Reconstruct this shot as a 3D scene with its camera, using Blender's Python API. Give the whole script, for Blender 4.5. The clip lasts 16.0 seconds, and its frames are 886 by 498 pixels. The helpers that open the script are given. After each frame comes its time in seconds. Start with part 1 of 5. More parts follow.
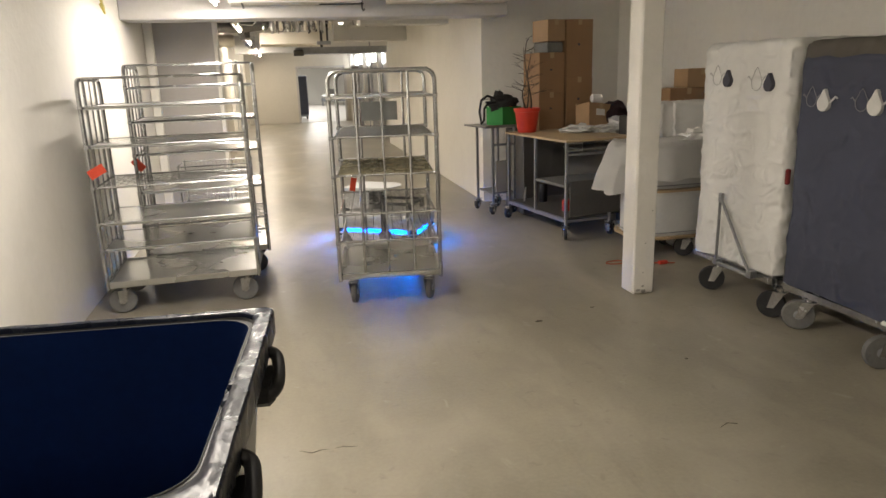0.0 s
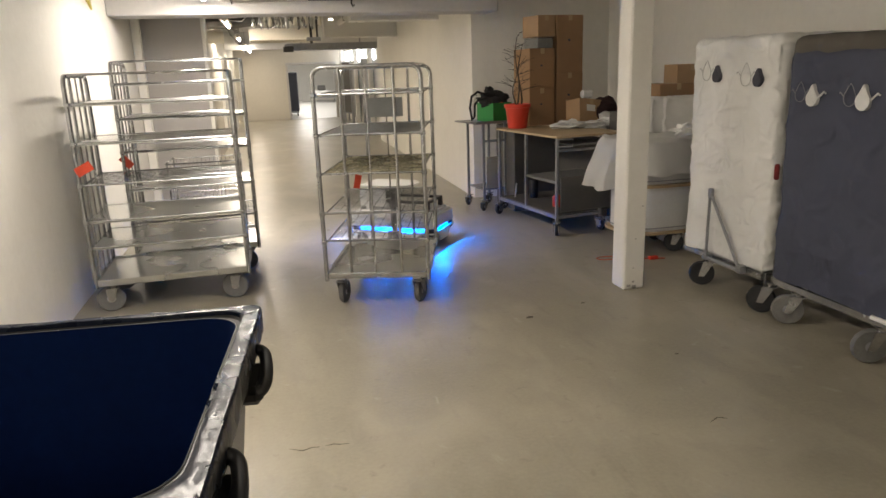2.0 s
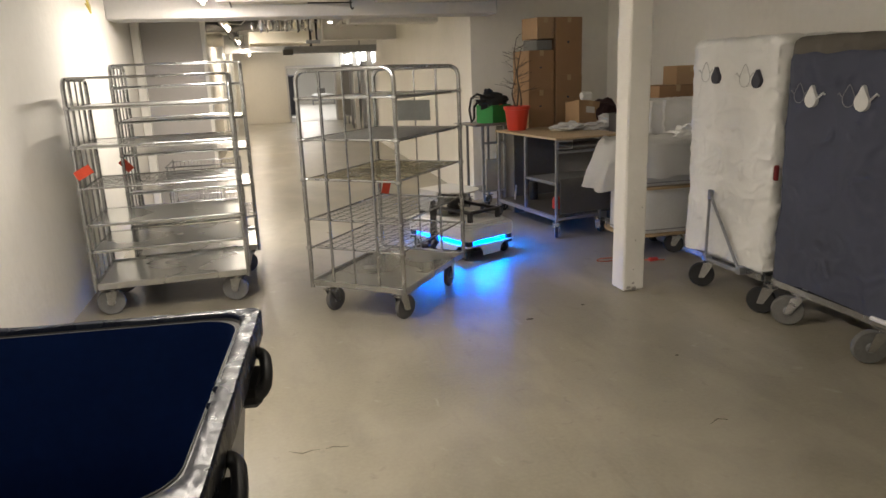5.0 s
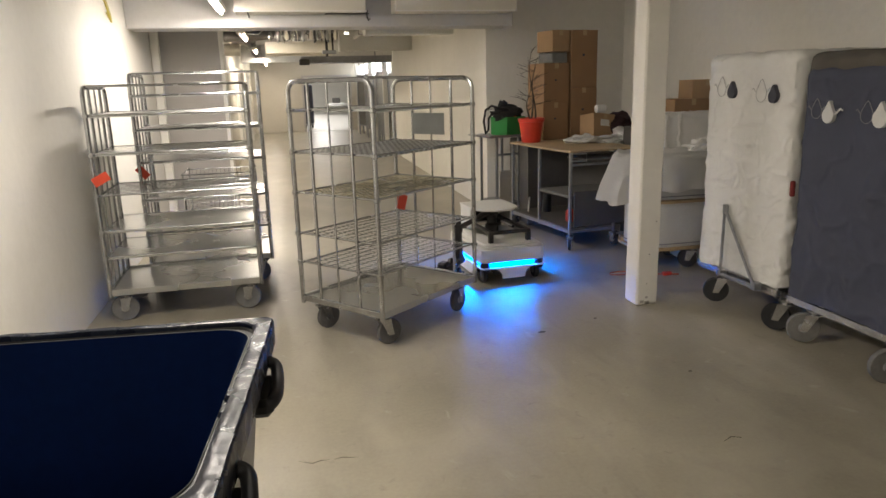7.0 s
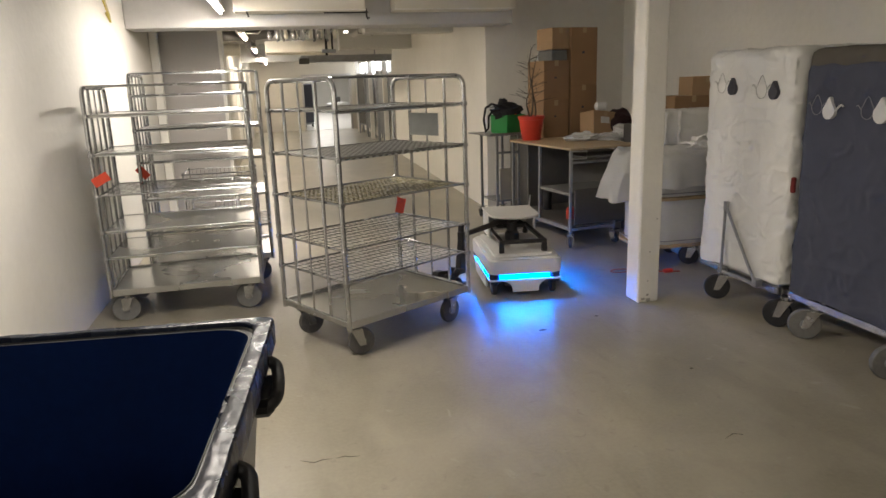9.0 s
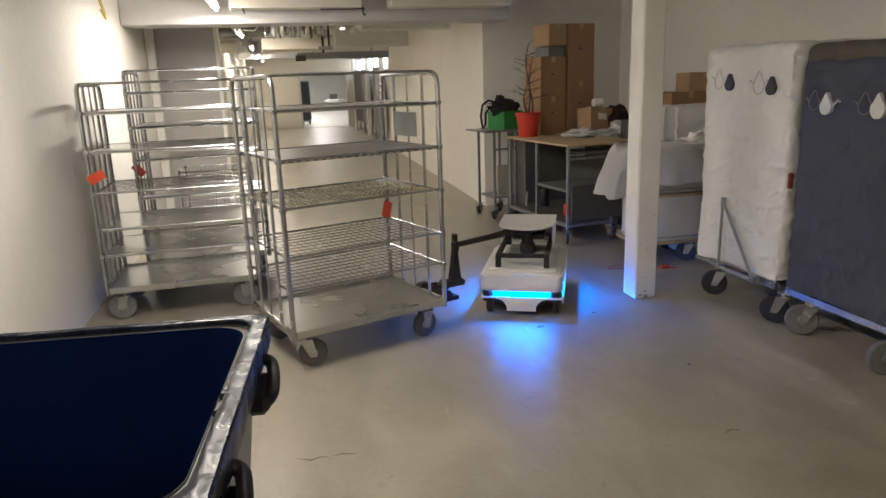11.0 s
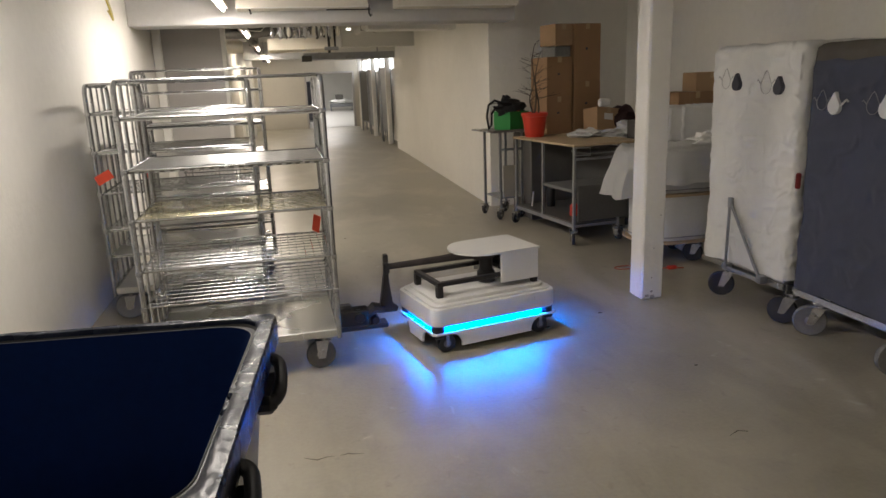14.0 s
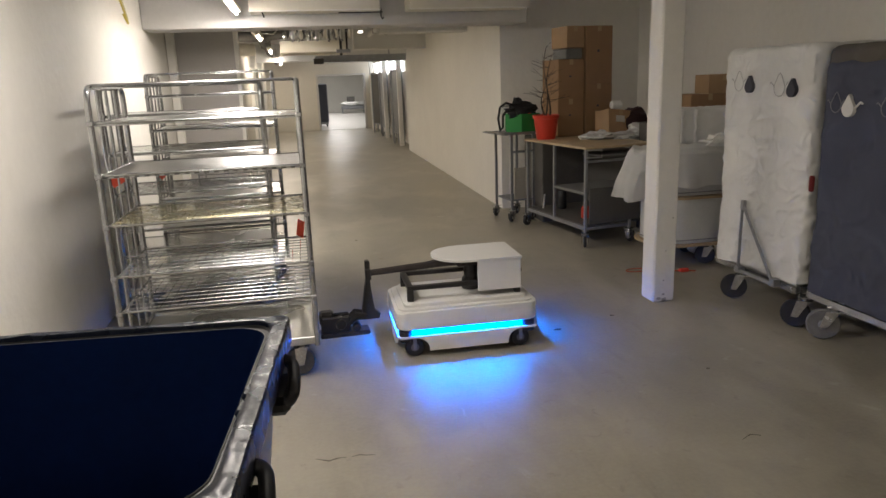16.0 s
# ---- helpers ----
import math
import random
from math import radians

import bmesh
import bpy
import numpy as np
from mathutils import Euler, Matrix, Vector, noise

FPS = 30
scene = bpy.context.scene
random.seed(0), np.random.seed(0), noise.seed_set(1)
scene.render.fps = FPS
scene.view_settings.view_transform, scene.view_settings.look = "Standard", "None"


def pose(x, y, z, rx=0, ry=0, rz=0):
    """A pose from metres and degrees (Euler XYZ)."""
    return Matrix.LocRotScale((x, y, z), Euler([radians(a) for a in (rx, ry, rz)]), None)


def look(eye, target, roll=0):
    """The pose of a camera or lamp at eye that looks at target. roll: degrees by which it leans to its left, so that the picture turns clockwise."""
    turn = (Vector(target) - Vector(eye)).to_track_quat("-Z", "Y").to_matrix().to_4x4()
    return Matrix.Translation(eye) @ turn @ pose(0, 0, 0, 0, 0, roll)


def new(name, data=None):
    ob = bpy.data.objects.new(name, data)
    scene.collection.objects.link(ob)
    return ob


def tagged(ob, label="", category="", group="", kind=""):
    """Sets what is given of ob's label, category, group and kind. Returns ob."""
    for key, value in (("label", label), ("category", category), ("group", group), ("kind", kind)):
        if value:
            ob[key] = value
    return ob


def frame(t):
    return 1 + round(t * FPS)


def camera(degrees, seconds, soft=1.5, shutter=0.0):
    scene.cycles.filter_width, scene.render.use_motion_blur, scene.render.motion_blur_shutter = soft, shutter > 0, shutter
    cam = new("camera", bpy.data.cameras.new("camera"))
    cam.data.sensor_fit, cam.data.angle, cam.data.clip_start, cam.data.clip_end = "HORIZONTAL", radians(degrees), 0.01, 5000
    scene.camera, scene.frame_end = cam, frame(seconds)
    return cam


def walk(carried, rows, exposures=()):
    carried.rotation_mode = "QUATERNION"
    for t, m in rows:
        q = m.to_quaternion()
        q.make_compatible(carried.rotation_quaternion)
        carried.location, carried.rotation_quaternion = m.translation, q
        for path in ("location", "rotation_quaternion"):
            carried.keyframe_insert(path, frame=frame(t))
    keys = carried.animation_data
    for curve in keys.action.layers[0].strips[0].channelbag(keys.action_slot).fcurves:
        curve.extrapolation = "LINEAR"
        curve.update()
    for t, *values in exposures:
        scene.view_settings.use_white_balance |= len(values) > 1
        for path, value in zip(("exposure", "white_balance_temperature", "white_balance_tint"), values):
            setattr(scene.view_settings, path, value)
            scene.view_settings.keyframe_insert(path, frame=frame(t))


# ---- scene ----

PATH = [
    (0.0, (-0.000, 0.000, 1.650), (1.0981, 4.7196, 0.4171), -1.85),
    (0.5, (0.001, 0.001, 1.650), (1.1030, 4.7203, 0.4203), -1.92),
    (1.0, (0.003, 0.003, 1.648), (1.1107, 4.7211, 0.4191), -1.75),
    (1.5, (0.007, 0.004, 1.649), (1.1356, 4.7133, 0.4057), -1.84),
    (2.0, (0.011, 0.007, 1.647), (1.1641, 4.7063, 0.3875), -1.94),
    (2.5, (0.010, 0.009, 1.645), (1.1828, 4.7018, 0.3780), -1.86),
    (3.0, (0.011, 0.011, 1.645), (1.1828, 4.7023, 0.3717), -1.92),
    (3.5, (0.012, 0.008, 1.648), (1.1796, 4.6995, 0.3713), -1.90),
    (4.0, (0.013, 0.006, 1.644), (1.1812, 4.6983, 0.3721), -1.98),
    (6.5, (0.013, 0.007, 1.651), (1.1093, 4.7396, 0.4668), -1.84),
    (7.0, (0.011, 0.010, 1.651), (1.0854, 4.7519, 0.4831), -1.54),
    (7.5, (0.015, 0.012, 1.652), (1.0832, 4.7558, 0.4890), -1.61),
    (8.0, (0.015, 0.015, 1.650), (1.0963, 4.7532, 0.4764), -1.74),
    (8.5, (0.015, 0.016, 1.650), (1.0915, 4.7551, 0.4740), -1.85),
    (9.0, (0.014, 0.013, 1.651), (1.0812, 4.7536, 0.4717), -1.88),
    (11.5, (0.022, 0.021, 1.646), (1.1036, 4.7503, 0.4356), -2.01),
    (12.0, (0.021, 0.018, 1.649), (1.0899, 4.7477, 0.4295), -2.04),
    (12.5, (0.017, 0.013, 1.650), (1.0757, 4.7477, 0.4407), -2.01),
    (13.0, (0.017, 0.014, 1.650), (1.0742, 4.7520, 0.4537), -2.00),
    (13.5, (0.015, 0.014, 1.647), (1.0717, 4.7533, 0.4552), -2.05),
    (14.0, (0.017, 0.021, 1.646), (1.0585, 4.7631, 0.4495), -2.09),
    (14.5, (0.020, 0.020, 1.649), (1.0482, 4.7661, 0.4569), -2.31),
    (15.0, (0.016, 0.019, 1.646), (1.0197, 4.7725, 0.4654), -2.36),
    (15.5, (0.011, 0.020, 1.648), (0.9856, 4.7822, 0.4753), -2.36),
    (16.0, (0.011, 0.013, 1.650), (0.9779, 4.7743, 0.4703), -2.16),
]

cam = camera(65.52, 16.0, soft=1.5)
EXPOSURES = [(0, -0.08, 6450, 10), (4, -0.14, 6450, 10), (6.5, -0.20, 6400, 10), (9, -0.27, 6350, 10), (12.5, -0.42, 6300, 10), (14.5, -0.59, 6280, 11), (16, -0.60, 6280, 11)]
walk(cam, [(t, look(eye, target, roll)) for t, eye, target, roll in PATH], EXPOSURES)

# ---- light ----
world = bpy.data.worlds.new("world")
scene.world = world
world.use_nodes = True
world.node_tree.nodes["Background"].inputs[0].default_value = (0.6, 0.65, 0.7, 1)
world.node_tree.nodes["Background"].inputs[1].default_value = 0.05


# ---- materials ----
def mat(name, color, rough=0.5, metal=0.0, var=0.12, scale=6.0, bump=0.0, bscale=60.0, color2=None, spec=0.5, coat=0.0, stain=None, crumple=None):
    """A surface with large mottling and fine grain, both in object space."""
    m = bpy.data.materials.new(name)
    m.use_nodes = True
    nt = m.node_tree
    b = nt.nodes["Principled BSDF"]
    tc = nt.nodes.new("ShaderNodeTexCoord")
    big = nt.nodes.new("ShaderNodeTexNoise")
    big.inputs["Scale"].default_value, big.inputs["Detail"].default_value = scale, 6
    fine = nt.nodes.new("ShaderNodeTexNoise")
    fine.inputs["Scale"].default_value, fine.inputs["Detail"].default_value = bscale, 4
    nt.links.new(tc.outputs["Object"], big.inputs["Vector"])
    nt.links.new(tc.outputs["Object"], fine.inputs["Vector"])
    ramp = nt.nodes.new("ShaderNodeValToRGB")
    c2 = color2 or tuple(c * (1 - var) for c in color)
    ramp.color_ramp.elements[0].position, ramp.color_ramp.elements[1].position = 0.32, 0.68
    ramp.color_ramp.elements[0].color, ramp.color_ramp.elements[1].color = (*c2, 1), (*color, 1)
    nt.links.new(big.outputs["Fac"], ramp.inputs["Fac"])
    mix = nt.nodes.new("ShaderNodeMix")
    mix.data_type, mix.blend_type = "RGBA", "MULTIPLY"
    mix.inputs["Factor"].default_value = min(1.0, var * 1.5)
    nt.links.new(ramp.outputs["Color"], mix.inputs["A"])
    nt.links.new(fine.outputs["Fac"], mix.inputs["B"])
    out = mix.outputs["Result"]
    if stain:
        sc, amount, col = stain
        sn = nt.nodes.new("ShaderNodeTexNoise")
        sn.inputs["Scale"].default_value, sn.inputs["Detail"].default_value = sc, 8
        sn.inputs["Roughness"].default_value = 0.65
        sn.inputs["Distortion"].default_value = 0.8
        nt.links.new(tc.outputs["Object"], sn.inputs["Vector"])
        sr = nt.nodes.new("ShaderNodeMapRange")
        sr.inputs["From Min"].default_value, sr.inputs["From Max"].default_value = 0.56, 0.74
        sr.inputs["To Max"].default_value = amount
        nt.links.new(sn.outputs["Fac"], sr.inputs["Value"])
        m2 = nt.nodes.new("ShaderNodeMix")
        m2.data_type = "RGBA"
        m2.inputs["B"].default_value = (*col, 1)
        nt.links.new(sr.outputs["Result"], m2.inputs["Factor"])
        nt.links.new(out, m2.inputs["A"])
        out = m2.outputs["Result"]
    nt.links.new(out, b.inputs["Base Color"])
    rr = nt.nodes.new("ShaderNodeMapRange")
    rr.inputs["To Min"].default_value, rr.inputs["To Max"].default_value = max(0.02, rough - 0.1), min(1, rough + 0.1)
    nt.links.new(big.outputs["Fac"], rr.inputs["Value"])
    nt.links.new(rr.outputs["Result"], b.inputs["Roughness"])
    b.inputs["Metallic"].default_value = metal
    b.inputs["Specular IOR Level"].default_value = spec
    b.inputs["Coat Weight"].default_value = coat
    if bump:
        bp = nt.nodes.new("ShaderNodeBump")
        bp.inputs["Strength"].default_value, bp.inputs["Distance"].default_value = bump, 0.01
        nt.links.new(fine.outputs["Fac"], bp.inputs["Height"])
        nt.links.new(bp.outputs["Normal"], b.inputs["Normal"])
        if crumple:
            cr = nt.nodes.new("ShaderNodeTexNoise")
            cr.noise_type = "RIDGED_MULTIFRACTAL"
            cr.inputs["Scale"].default_value, cr.inputs["Detail"].default_value = crumple[0], 3
            cr.inputs["Distortion"].default_value = 1.6
            nt.links.new(tc.outputs["Object"], cr.inputs["Vector"])
            b2 = nt.nodes.new("ShaderNodeBump")
            b2.inputs["Strength"].default_value, b2.inputs["Distance"].default_value = crumple[1], 0.04
            nt.links.new(cr.outputs["Fac"], b2.inputs["Height"])
            nt.links.new(bp.outputs["Normal"], b2.inputs["Normal"])
            nt.links.new(b2.outputs["Normal"], b.inputs["Normal"])
    return m


def glow(name, color, strength):
    m = bpy.data.materials.new(name)
    m.use_nodes = True
    b = m.node_tree.nodes["Principled BSDF"]
    b.inputs["Base Color"].default_value = (*color, 1)
    b.inputs["Emission Color"].default_value = (*color, 1)
    b.inputs["Emission Strength"].default_value = strength
    return m


FLOOR = mat("polished_concrete", (0.375, 0.340, 0.260), 0.35, 0, 0.16, 1.1, 0.10, 48, color2=(0.29, 0.264, 0.203), spec=0.5, stain=(2.6, 0.5, (0.24, 0.218, 0.168)))


def scuffs(m, layers):
    """Adds long thin scratches and rubbed patches over a surface's colour and gloss."""
    nt = m.node_tree
    b = nt.nodes["Principled BSDF"]
    tc = nt.nodes.new("ShaderNodeTexCoord")
    for turn, sx, sy, low, high, amount, col in layers:
        mp = nt.nodes.new("ShaderNodeMapping")
        mp.inputs["Rotation"].default_value = (0, 0, radians(turn))
        mp.inputs["Scale"].default_value = (sx, sy, 1)
        no = nt.nodes.new("ShaderNodeTexNoise")
        no.inputs["Scale"].default_value, no.inputs["Detail"].default_value = 1.0, 5
        no.inputs["Distortion"].default_value = 0.6
        mr = nt.nodes.new("ShaderNodeMapRange")
        mr.inputs["From Min"].default_value, mr.inputs["From Max"].default_value = low, high
        mr.inputs["To Max"].default_value = amount
        mx = nt.nodes.new("ShaderNodeMix")
        mx.data_type = "RGBA"
        mx.inputs["B"].default_value = (*col, 1)
        nt.links.new(tc.outputs["Object"], mp.inputs["Vector"])
        nt.links.new(mp.outputs["Vector"], no.inputs["Vector"])
        nt.links.new(no.outputs["Fac"], mr.inputs["Value"])
        nt.links.new(b.inputs["Base Color"].links[0].from_socket, mx.inputs["A"])
        nt.links.new(mr.outputs["Result"], mx.inputs["Factor"])
        nt.links.new(mx.outputs["Result"], b.inputs["Base Color"])


scuffs(FLOOR, ((20, 11, 2.5, 0.62, 0.74, 0.28, (0.20, 0.18, 0.145)), (75, 9, 2.2, 0.63, 0.75, 0.25, (0.19, 0.17, 0.14)), (-35, 1.6, 0.9, 0.48, 0.68, 0.42, (0.46, 0.42, 0.335)), (15, 5.0, 3.2, 0.54, 0.72, 0.32, (0.22, 0.20, 0.155)), (8, 12, 12, 0.64, 0.76, 0.45, (0.17, 0.15, 0.12)), (40, 7, 7, 0.66, 0.76, 0.35, (0.52, 0.49, 0.42))))
WALL = mat("white_wall_paint", (0.85, 0.825, 0.765), 0.7, 0, 0.05, 1.2, 0.40, 16, stain=(2.2, 0.16, (0.6, 0.56, 0.48)))
scuffs(WALL, ((0, 14, 14, 0.68, 0.76, 0.25, (0.55, 0.51, 0.45)), (0, 3, 3, 0.55, 0.75, 0.15, (0.74, 0.71, 0.65))))
CHIP = mat("bare_concrete_patch", (0.60, 0.575, 0.52), 0.9, 0, 0.25, 30, 0.2, 120)
CREAM = mat("cream_wall_paint", (0.62, 0.575, 0.485), 0.7, 0, 0.06, 1.2, 0.3, 18)
DRUM = mat("pale_enamelled_steel", (0.68, 0.68, 0.67), 0.4, 0.1, 0.08, 5, 0.02, 40)
BEAM = mat("grey_white_paint", (0.56, 0.55, 0.54), 0.75, 0, 0.08, 1.5, 0.2, 25)
CEIL = mat("ceiling_paint", (0.70, 0.69, 0.66), 0.8, 0, 0.08, 1.0, 0.1, 30)
DUCT = mat("cream_panel", (0.76, 0.72, 0.62), 0.55, 0, 0.05, 2.0, 0.03, 40)
GREYDOOR = mat("grey_painted_door", (0.50, 0.475, 0.45), 0.5, 0, 0.06, 1.5, 0.03, 30)
GALV = mat("galvanised_steel", (0.62, 0.625, 0.63), 0.24, 0.95, 0.22, 14, 0.03, 90)
SHEET = mat("galvanised_sheet", (0.60, 0.605, 0.59), 0.28, 0.95, 0.06, 1.3)
ZINC = mat("yellow_passivated_zinc", (0.60, 0.55, 0.37), 0.26, 0.95, 0.15, 9, 0.02, 60)
STEEL = mat("grey_steel_tube", (0.40, 0.41, 0.43), 0.40, 0.7, 0.2, 12, 0.03, 80)
RUBBER = mat("grey_rubber", (0.16, 0.155, 0.15), 0.75, 0, 0.3, 20, 0.1, 120)
GREYWHEEL = mat("light_grey_wheel", (0.20, 0.20, 0.195), 0.6, 0, 0.2, 25, 0.05, 90)
LIGHTWHEEL = mat("pale_rubber_wheel", (0.20, 0.198, 0.19), 0.6, 0, 0.2, 25, 0.05, 90)
BLACKWHEEL = mat("black_wheel", (0.025, 0.025, 0.027), 0.5, 0, 0.3, 25, 0.05, 90)
HUB = mat("wheel_hub", (0.5, 0.49, 0.47), 0.5, 0.2, 0.2, 25)
FARFLOOR = mat("pale_vinyl_floor", (0.62, 0.60, 0.56), 0.5, 0, 0.06, 2.0, 0.02, 40)
REDTAG = mat("red_tag", (0.78, 0.085, 0.035), 0.55, 0, 0.1, 20)
ROBOT_WHITE = mat("white_robot_plastic", (0.78, 0.77, 0.74), 0.42, 0, 0.05, 5, 0.02, 60, stain=(7, 0.12, (0.5, 0.48, 0.44)))
ROBOT_DARK = mat("dark_robot_metal", (0.045, 0.042, 0.042), 0.45, 0.3, 0.3, 15, 0.05, 80)
ARM_DARK = mat("worn_dark_arm", (0.085, 0.07, 0.065), 0.5, 0.4, 0.35, 12, 0.05, 80)
BLUE_LED = glow("blue_light_strip", (0.004, 0.24, 1.0), 6.5)
# much stronger than the strip: for the unseen emitter behind the floor glow
BLUE_FLOOR_GLOW = glow("blue_floor_glow", (0.0, 0.16, 1.0), 1450.0)
LAMP = glow("fluorescent_tube", (1.0, 0.895, 0.765), 118.0)
DIFFUSER = glow("lamp_diffuser", (1.0, 0.95, 0.86), 9.0)
COVER_WHITE = mat("white_canvas", (0.79, 0.785, 0.76), 0.9, 0, 0.06, 4, 0.25, 220, stain=(2.5, 0.12, (0.55, 0.52, 0.47)), crumple=(6.5, 0.42))
COVER_TOP = mat("brown_grey_canvas", (0.115, 0.102, 0.085), 0.9, 0, 0.15, 4, 0.25, 220, crumple=(3.0, 0.8))
COVER_GREY = mat("slate_grey_canvas", (0.072, 0.079, 0.118), 0.9, 0, 0.15, 4, 0.25, 220, crumple=(4.4, 0.75))
PRINT_DARK = mat("dark_print", (0.07, 0.07, 0.09), 0.9, 0, 0.1, 20)
PRINT_LIGHT = mat("light_print", (0.72, 0.72, 0.70), 0.9, 0, 0.1, 20)
PRINT_DIM = mat("faint_print", (0.24, 0.24, 0.26), 0.9, 0, 0.1, 20)
PRINT_MID = mat("pale_print", (0.50, 0.49, 0.48), 0.9, 0, 0.1, 20)
CARD = mat("brown_cardboard", (0.36, 0.215, 0.11), 0.8, 0, 0.12, 4, 0.08, 90)
CARD2 = mat("tan_cardboard", (0.44, 0.285, 0.155), 0.8, 0, 0.12, 5, 0.08, 90)
TAPE = mat("packing_tape", (0.50, 0.36, 0.20), 0.35, 0, 0.1, 10)
PAPER = mat("white_paper", (0.78, 0.77, 0.74), 0.8, 0, 0.05, 10)
PLY = mat("worn_plywood_top", (0.58, 0.44, 0.27), 0.5, 0, 0.18, 3, 0.05, 60)
REDPOT = mat("red_plastic", (0.62, 0.045, 0.02), 0.45, 0, 0.08, 6)
GREENBOX = mat("green_plastic", (0.02, 0.24, 0.05), 0.45, 0, 0.08, 6)
BLACKCLOTH = mat("black_cloth", (0.02, 0.02, 0.022), 0.85, 0, 0.3, 12, 0.3, 90)
DARKPANEL = mat("dark_grey_panel", (0.135, 0.128, 0.118), 0.55, 0.3, 0.15, 4, 0.03, 40)
TAN = mat("tan_board", (0.44, 0.41, 0.34), 0.6, 0, 0.1, 5)
SOIL = mat("dry_soil", (0.06, 0.04, 0.028), 0.95, 0, 0.4, 25, 0.6, 40)
BARK = mat("dry_twig", (0.10, 0.075, 0.055), 0.9, 0, 0.3, 25, 0.3, 90)
NAVY = mat("navy_liner", (0.0038, 0.018, 0.088), 0.85, 0, 0.2, 3, 0.03, 30, spec=0.12)
BINRIM = mat("glossy_slate_plastic", (0.014, 0.019, 0.036), 0.27, 0, 0.2, 7, 0.35, 13, spec=0.16, crumple=(8, 0.09))
LINEREDGE = mat("dull_liner_edge", (0.16, 0.165, 0.185), 0.6, 0, 0.2, 8)
BLACKPL = mat("black_plastic", (0.014, 0.014, 0.015), 0.5, 0, 0.2, 10, 0.03, 50)
CLOTH = mat("white_linen", (0.86, 0.85, 0.83), 0.9, 0, 0.05, 5, 0.2, 200, crumple=(3.0, 0.25))
PERF = mat("perforated_steel_sheet", (0.74, 0.74, 0.72), 0.38, 0.95, 0.2, 9)
_nt = PERF.node_tree
_ck = _nt.nodes.new("ShaderNodeTexChecker")
_ck.inputs["Scale"].default_value = 40
_ck.inputs["Color1"].default_value, _ck.inputs["Color2"].default_value = (0.56, 0.56, 0.55, 1), (0.2, 0.2, 0.19, 1)
_co = _nt.nodes.new("ShaderNodeTexCoord")
_nt.links.new(_co.outputs["Object"], _ck.inputs["Vector"])
_nt.links.new(_ck.outputs["Color"], _nt.nodes["Principled BSDF"].inputs["Base Color"])
PLATE = mat("grey_plate_plastic", (0.62, 0.645, 0.65), 0.5, 0, 0.1, 8)
PLASTICBAG = mat("thin_plastic_film", (0.78, 0.78, 0.78), 0.22, 0, 0.1, 8)
WOODRIM = mat("pale_wood_rim", (0.50, 0.36, 0.21), 0.5, 0, 0.15, 6)
ALU = mat("brushed_aluminium", (0.60, 0.60, 0.59), 0.35, 0.9, 0.12, 8)
ORANGE = mat("orange_cable", (0.48, 0.10, 0.035), 0.5, 0, 0.1, 20)
YELLOW = mat("yellow_green_wire", (0.55, 0.45, 0.08), 0.5, 0, 0.1, 20)


# ---- mesh helpers ----
def part(name, bm, material, parent=None, label="", smooth=True):
    """Links a bmesh as one mesh object."""
    me = bpy.data.meshes.new(name)
    bmesh.ops.recalc_face_normals(bm, faces=bm.faces)
    bm.to_mesh(me)
    bm.free()
    me.materials.append(material)
    if smooth:
        me.shade_smooth()
        me.set_sharp_from_angle(angle=radians(35))
    ob = new(name, me)
    if parent:
        ob.parent = parent
    if label:
        ob["label"] = label
    return ob


def box(bm, x0, x1, y0, y1, z0, z1, bev=0.0, seg=1, m=None):
    r = bmesh.ops.create_cube(bm, size=1)
    vs = r["verts"]
    mm = (m or Matrix()) @ Matrix.LocRotScale(((x0 + x1) / 2, (y0 + y1) / 2, (z0 + z1) / 2), None, (x1 - x0, y1 - y0, z1 - z0))
    bmesh.ops.transform(bm, matrix=mm, verts=vs)
    if bev:
        es = {e for v in vs for e in v.link_edges}
        bmesh.ops.bevel(bm, geom=list(es), offset=bev, segments=seg, affect="EDGES", profile=0.5)
    return bm


def boxes(*rows, bev=0.0, m=None):
    bm = bmesh.new()
    for r in rows:
        box(bm, *r, bev=bev, m=m)
    return bm


def tube(bm, pts, r, n=8, close=False):
    """A round bar swept along points."""
    pts = [Vector(p) for p in pts]
    rings = []
    k = len(pts)
    up = None
    for i, p in enumerate(pts):
        a = pts[(i - 1) % k] if (i or close) else p
        b = pts[(i + 1) % k] if (i < k - 1 or close) else p
        d = (b - a).normalized()
        if up is None:
            up = Vector((0, 0, 1)) if abs(d.z) < 0.9 else Vector((1, 0, 0))
        s = d.cross(up)
        if s.length < 1e-4:
            s = d.orthogonal()
        s.normalize()
        up = s.cross(d).normalized()
        rr = r[i] if isinstance(r, (list, tuple)) else r
        rings.append([bm.verts.new(p + s * math.cos(2 * math.pi * j / n) * rr + up * math.sin(2 * math.pi * j / n) * rr) for j in range(n)])
    for i in range(k if close else k - 1):
        A, B = rings[i], rings[(i + 1) % k]
        for j in range(n):
            bm.faces.new((A[j], A[(j + 1) % n], B[(j + 1) % n], B[j]))
    if not close:
        bm.faces.new(rings[0])
        bm.faces.new(rings[-1])
    return bm


def bend(p, q, s, r, n=5):
    """Points that round the corner q between p and s."""
    p, q, s = Vector(p), Vector(q), Vector(s)
    a, b = q + (p - q).normalized() * r, q + (s - q).normalized() * r
    return [(1 - t) ** 2 * a + 2 * t * (1 - t) * q + t * t * b for t in [i / n for i in range(n + 1)]]


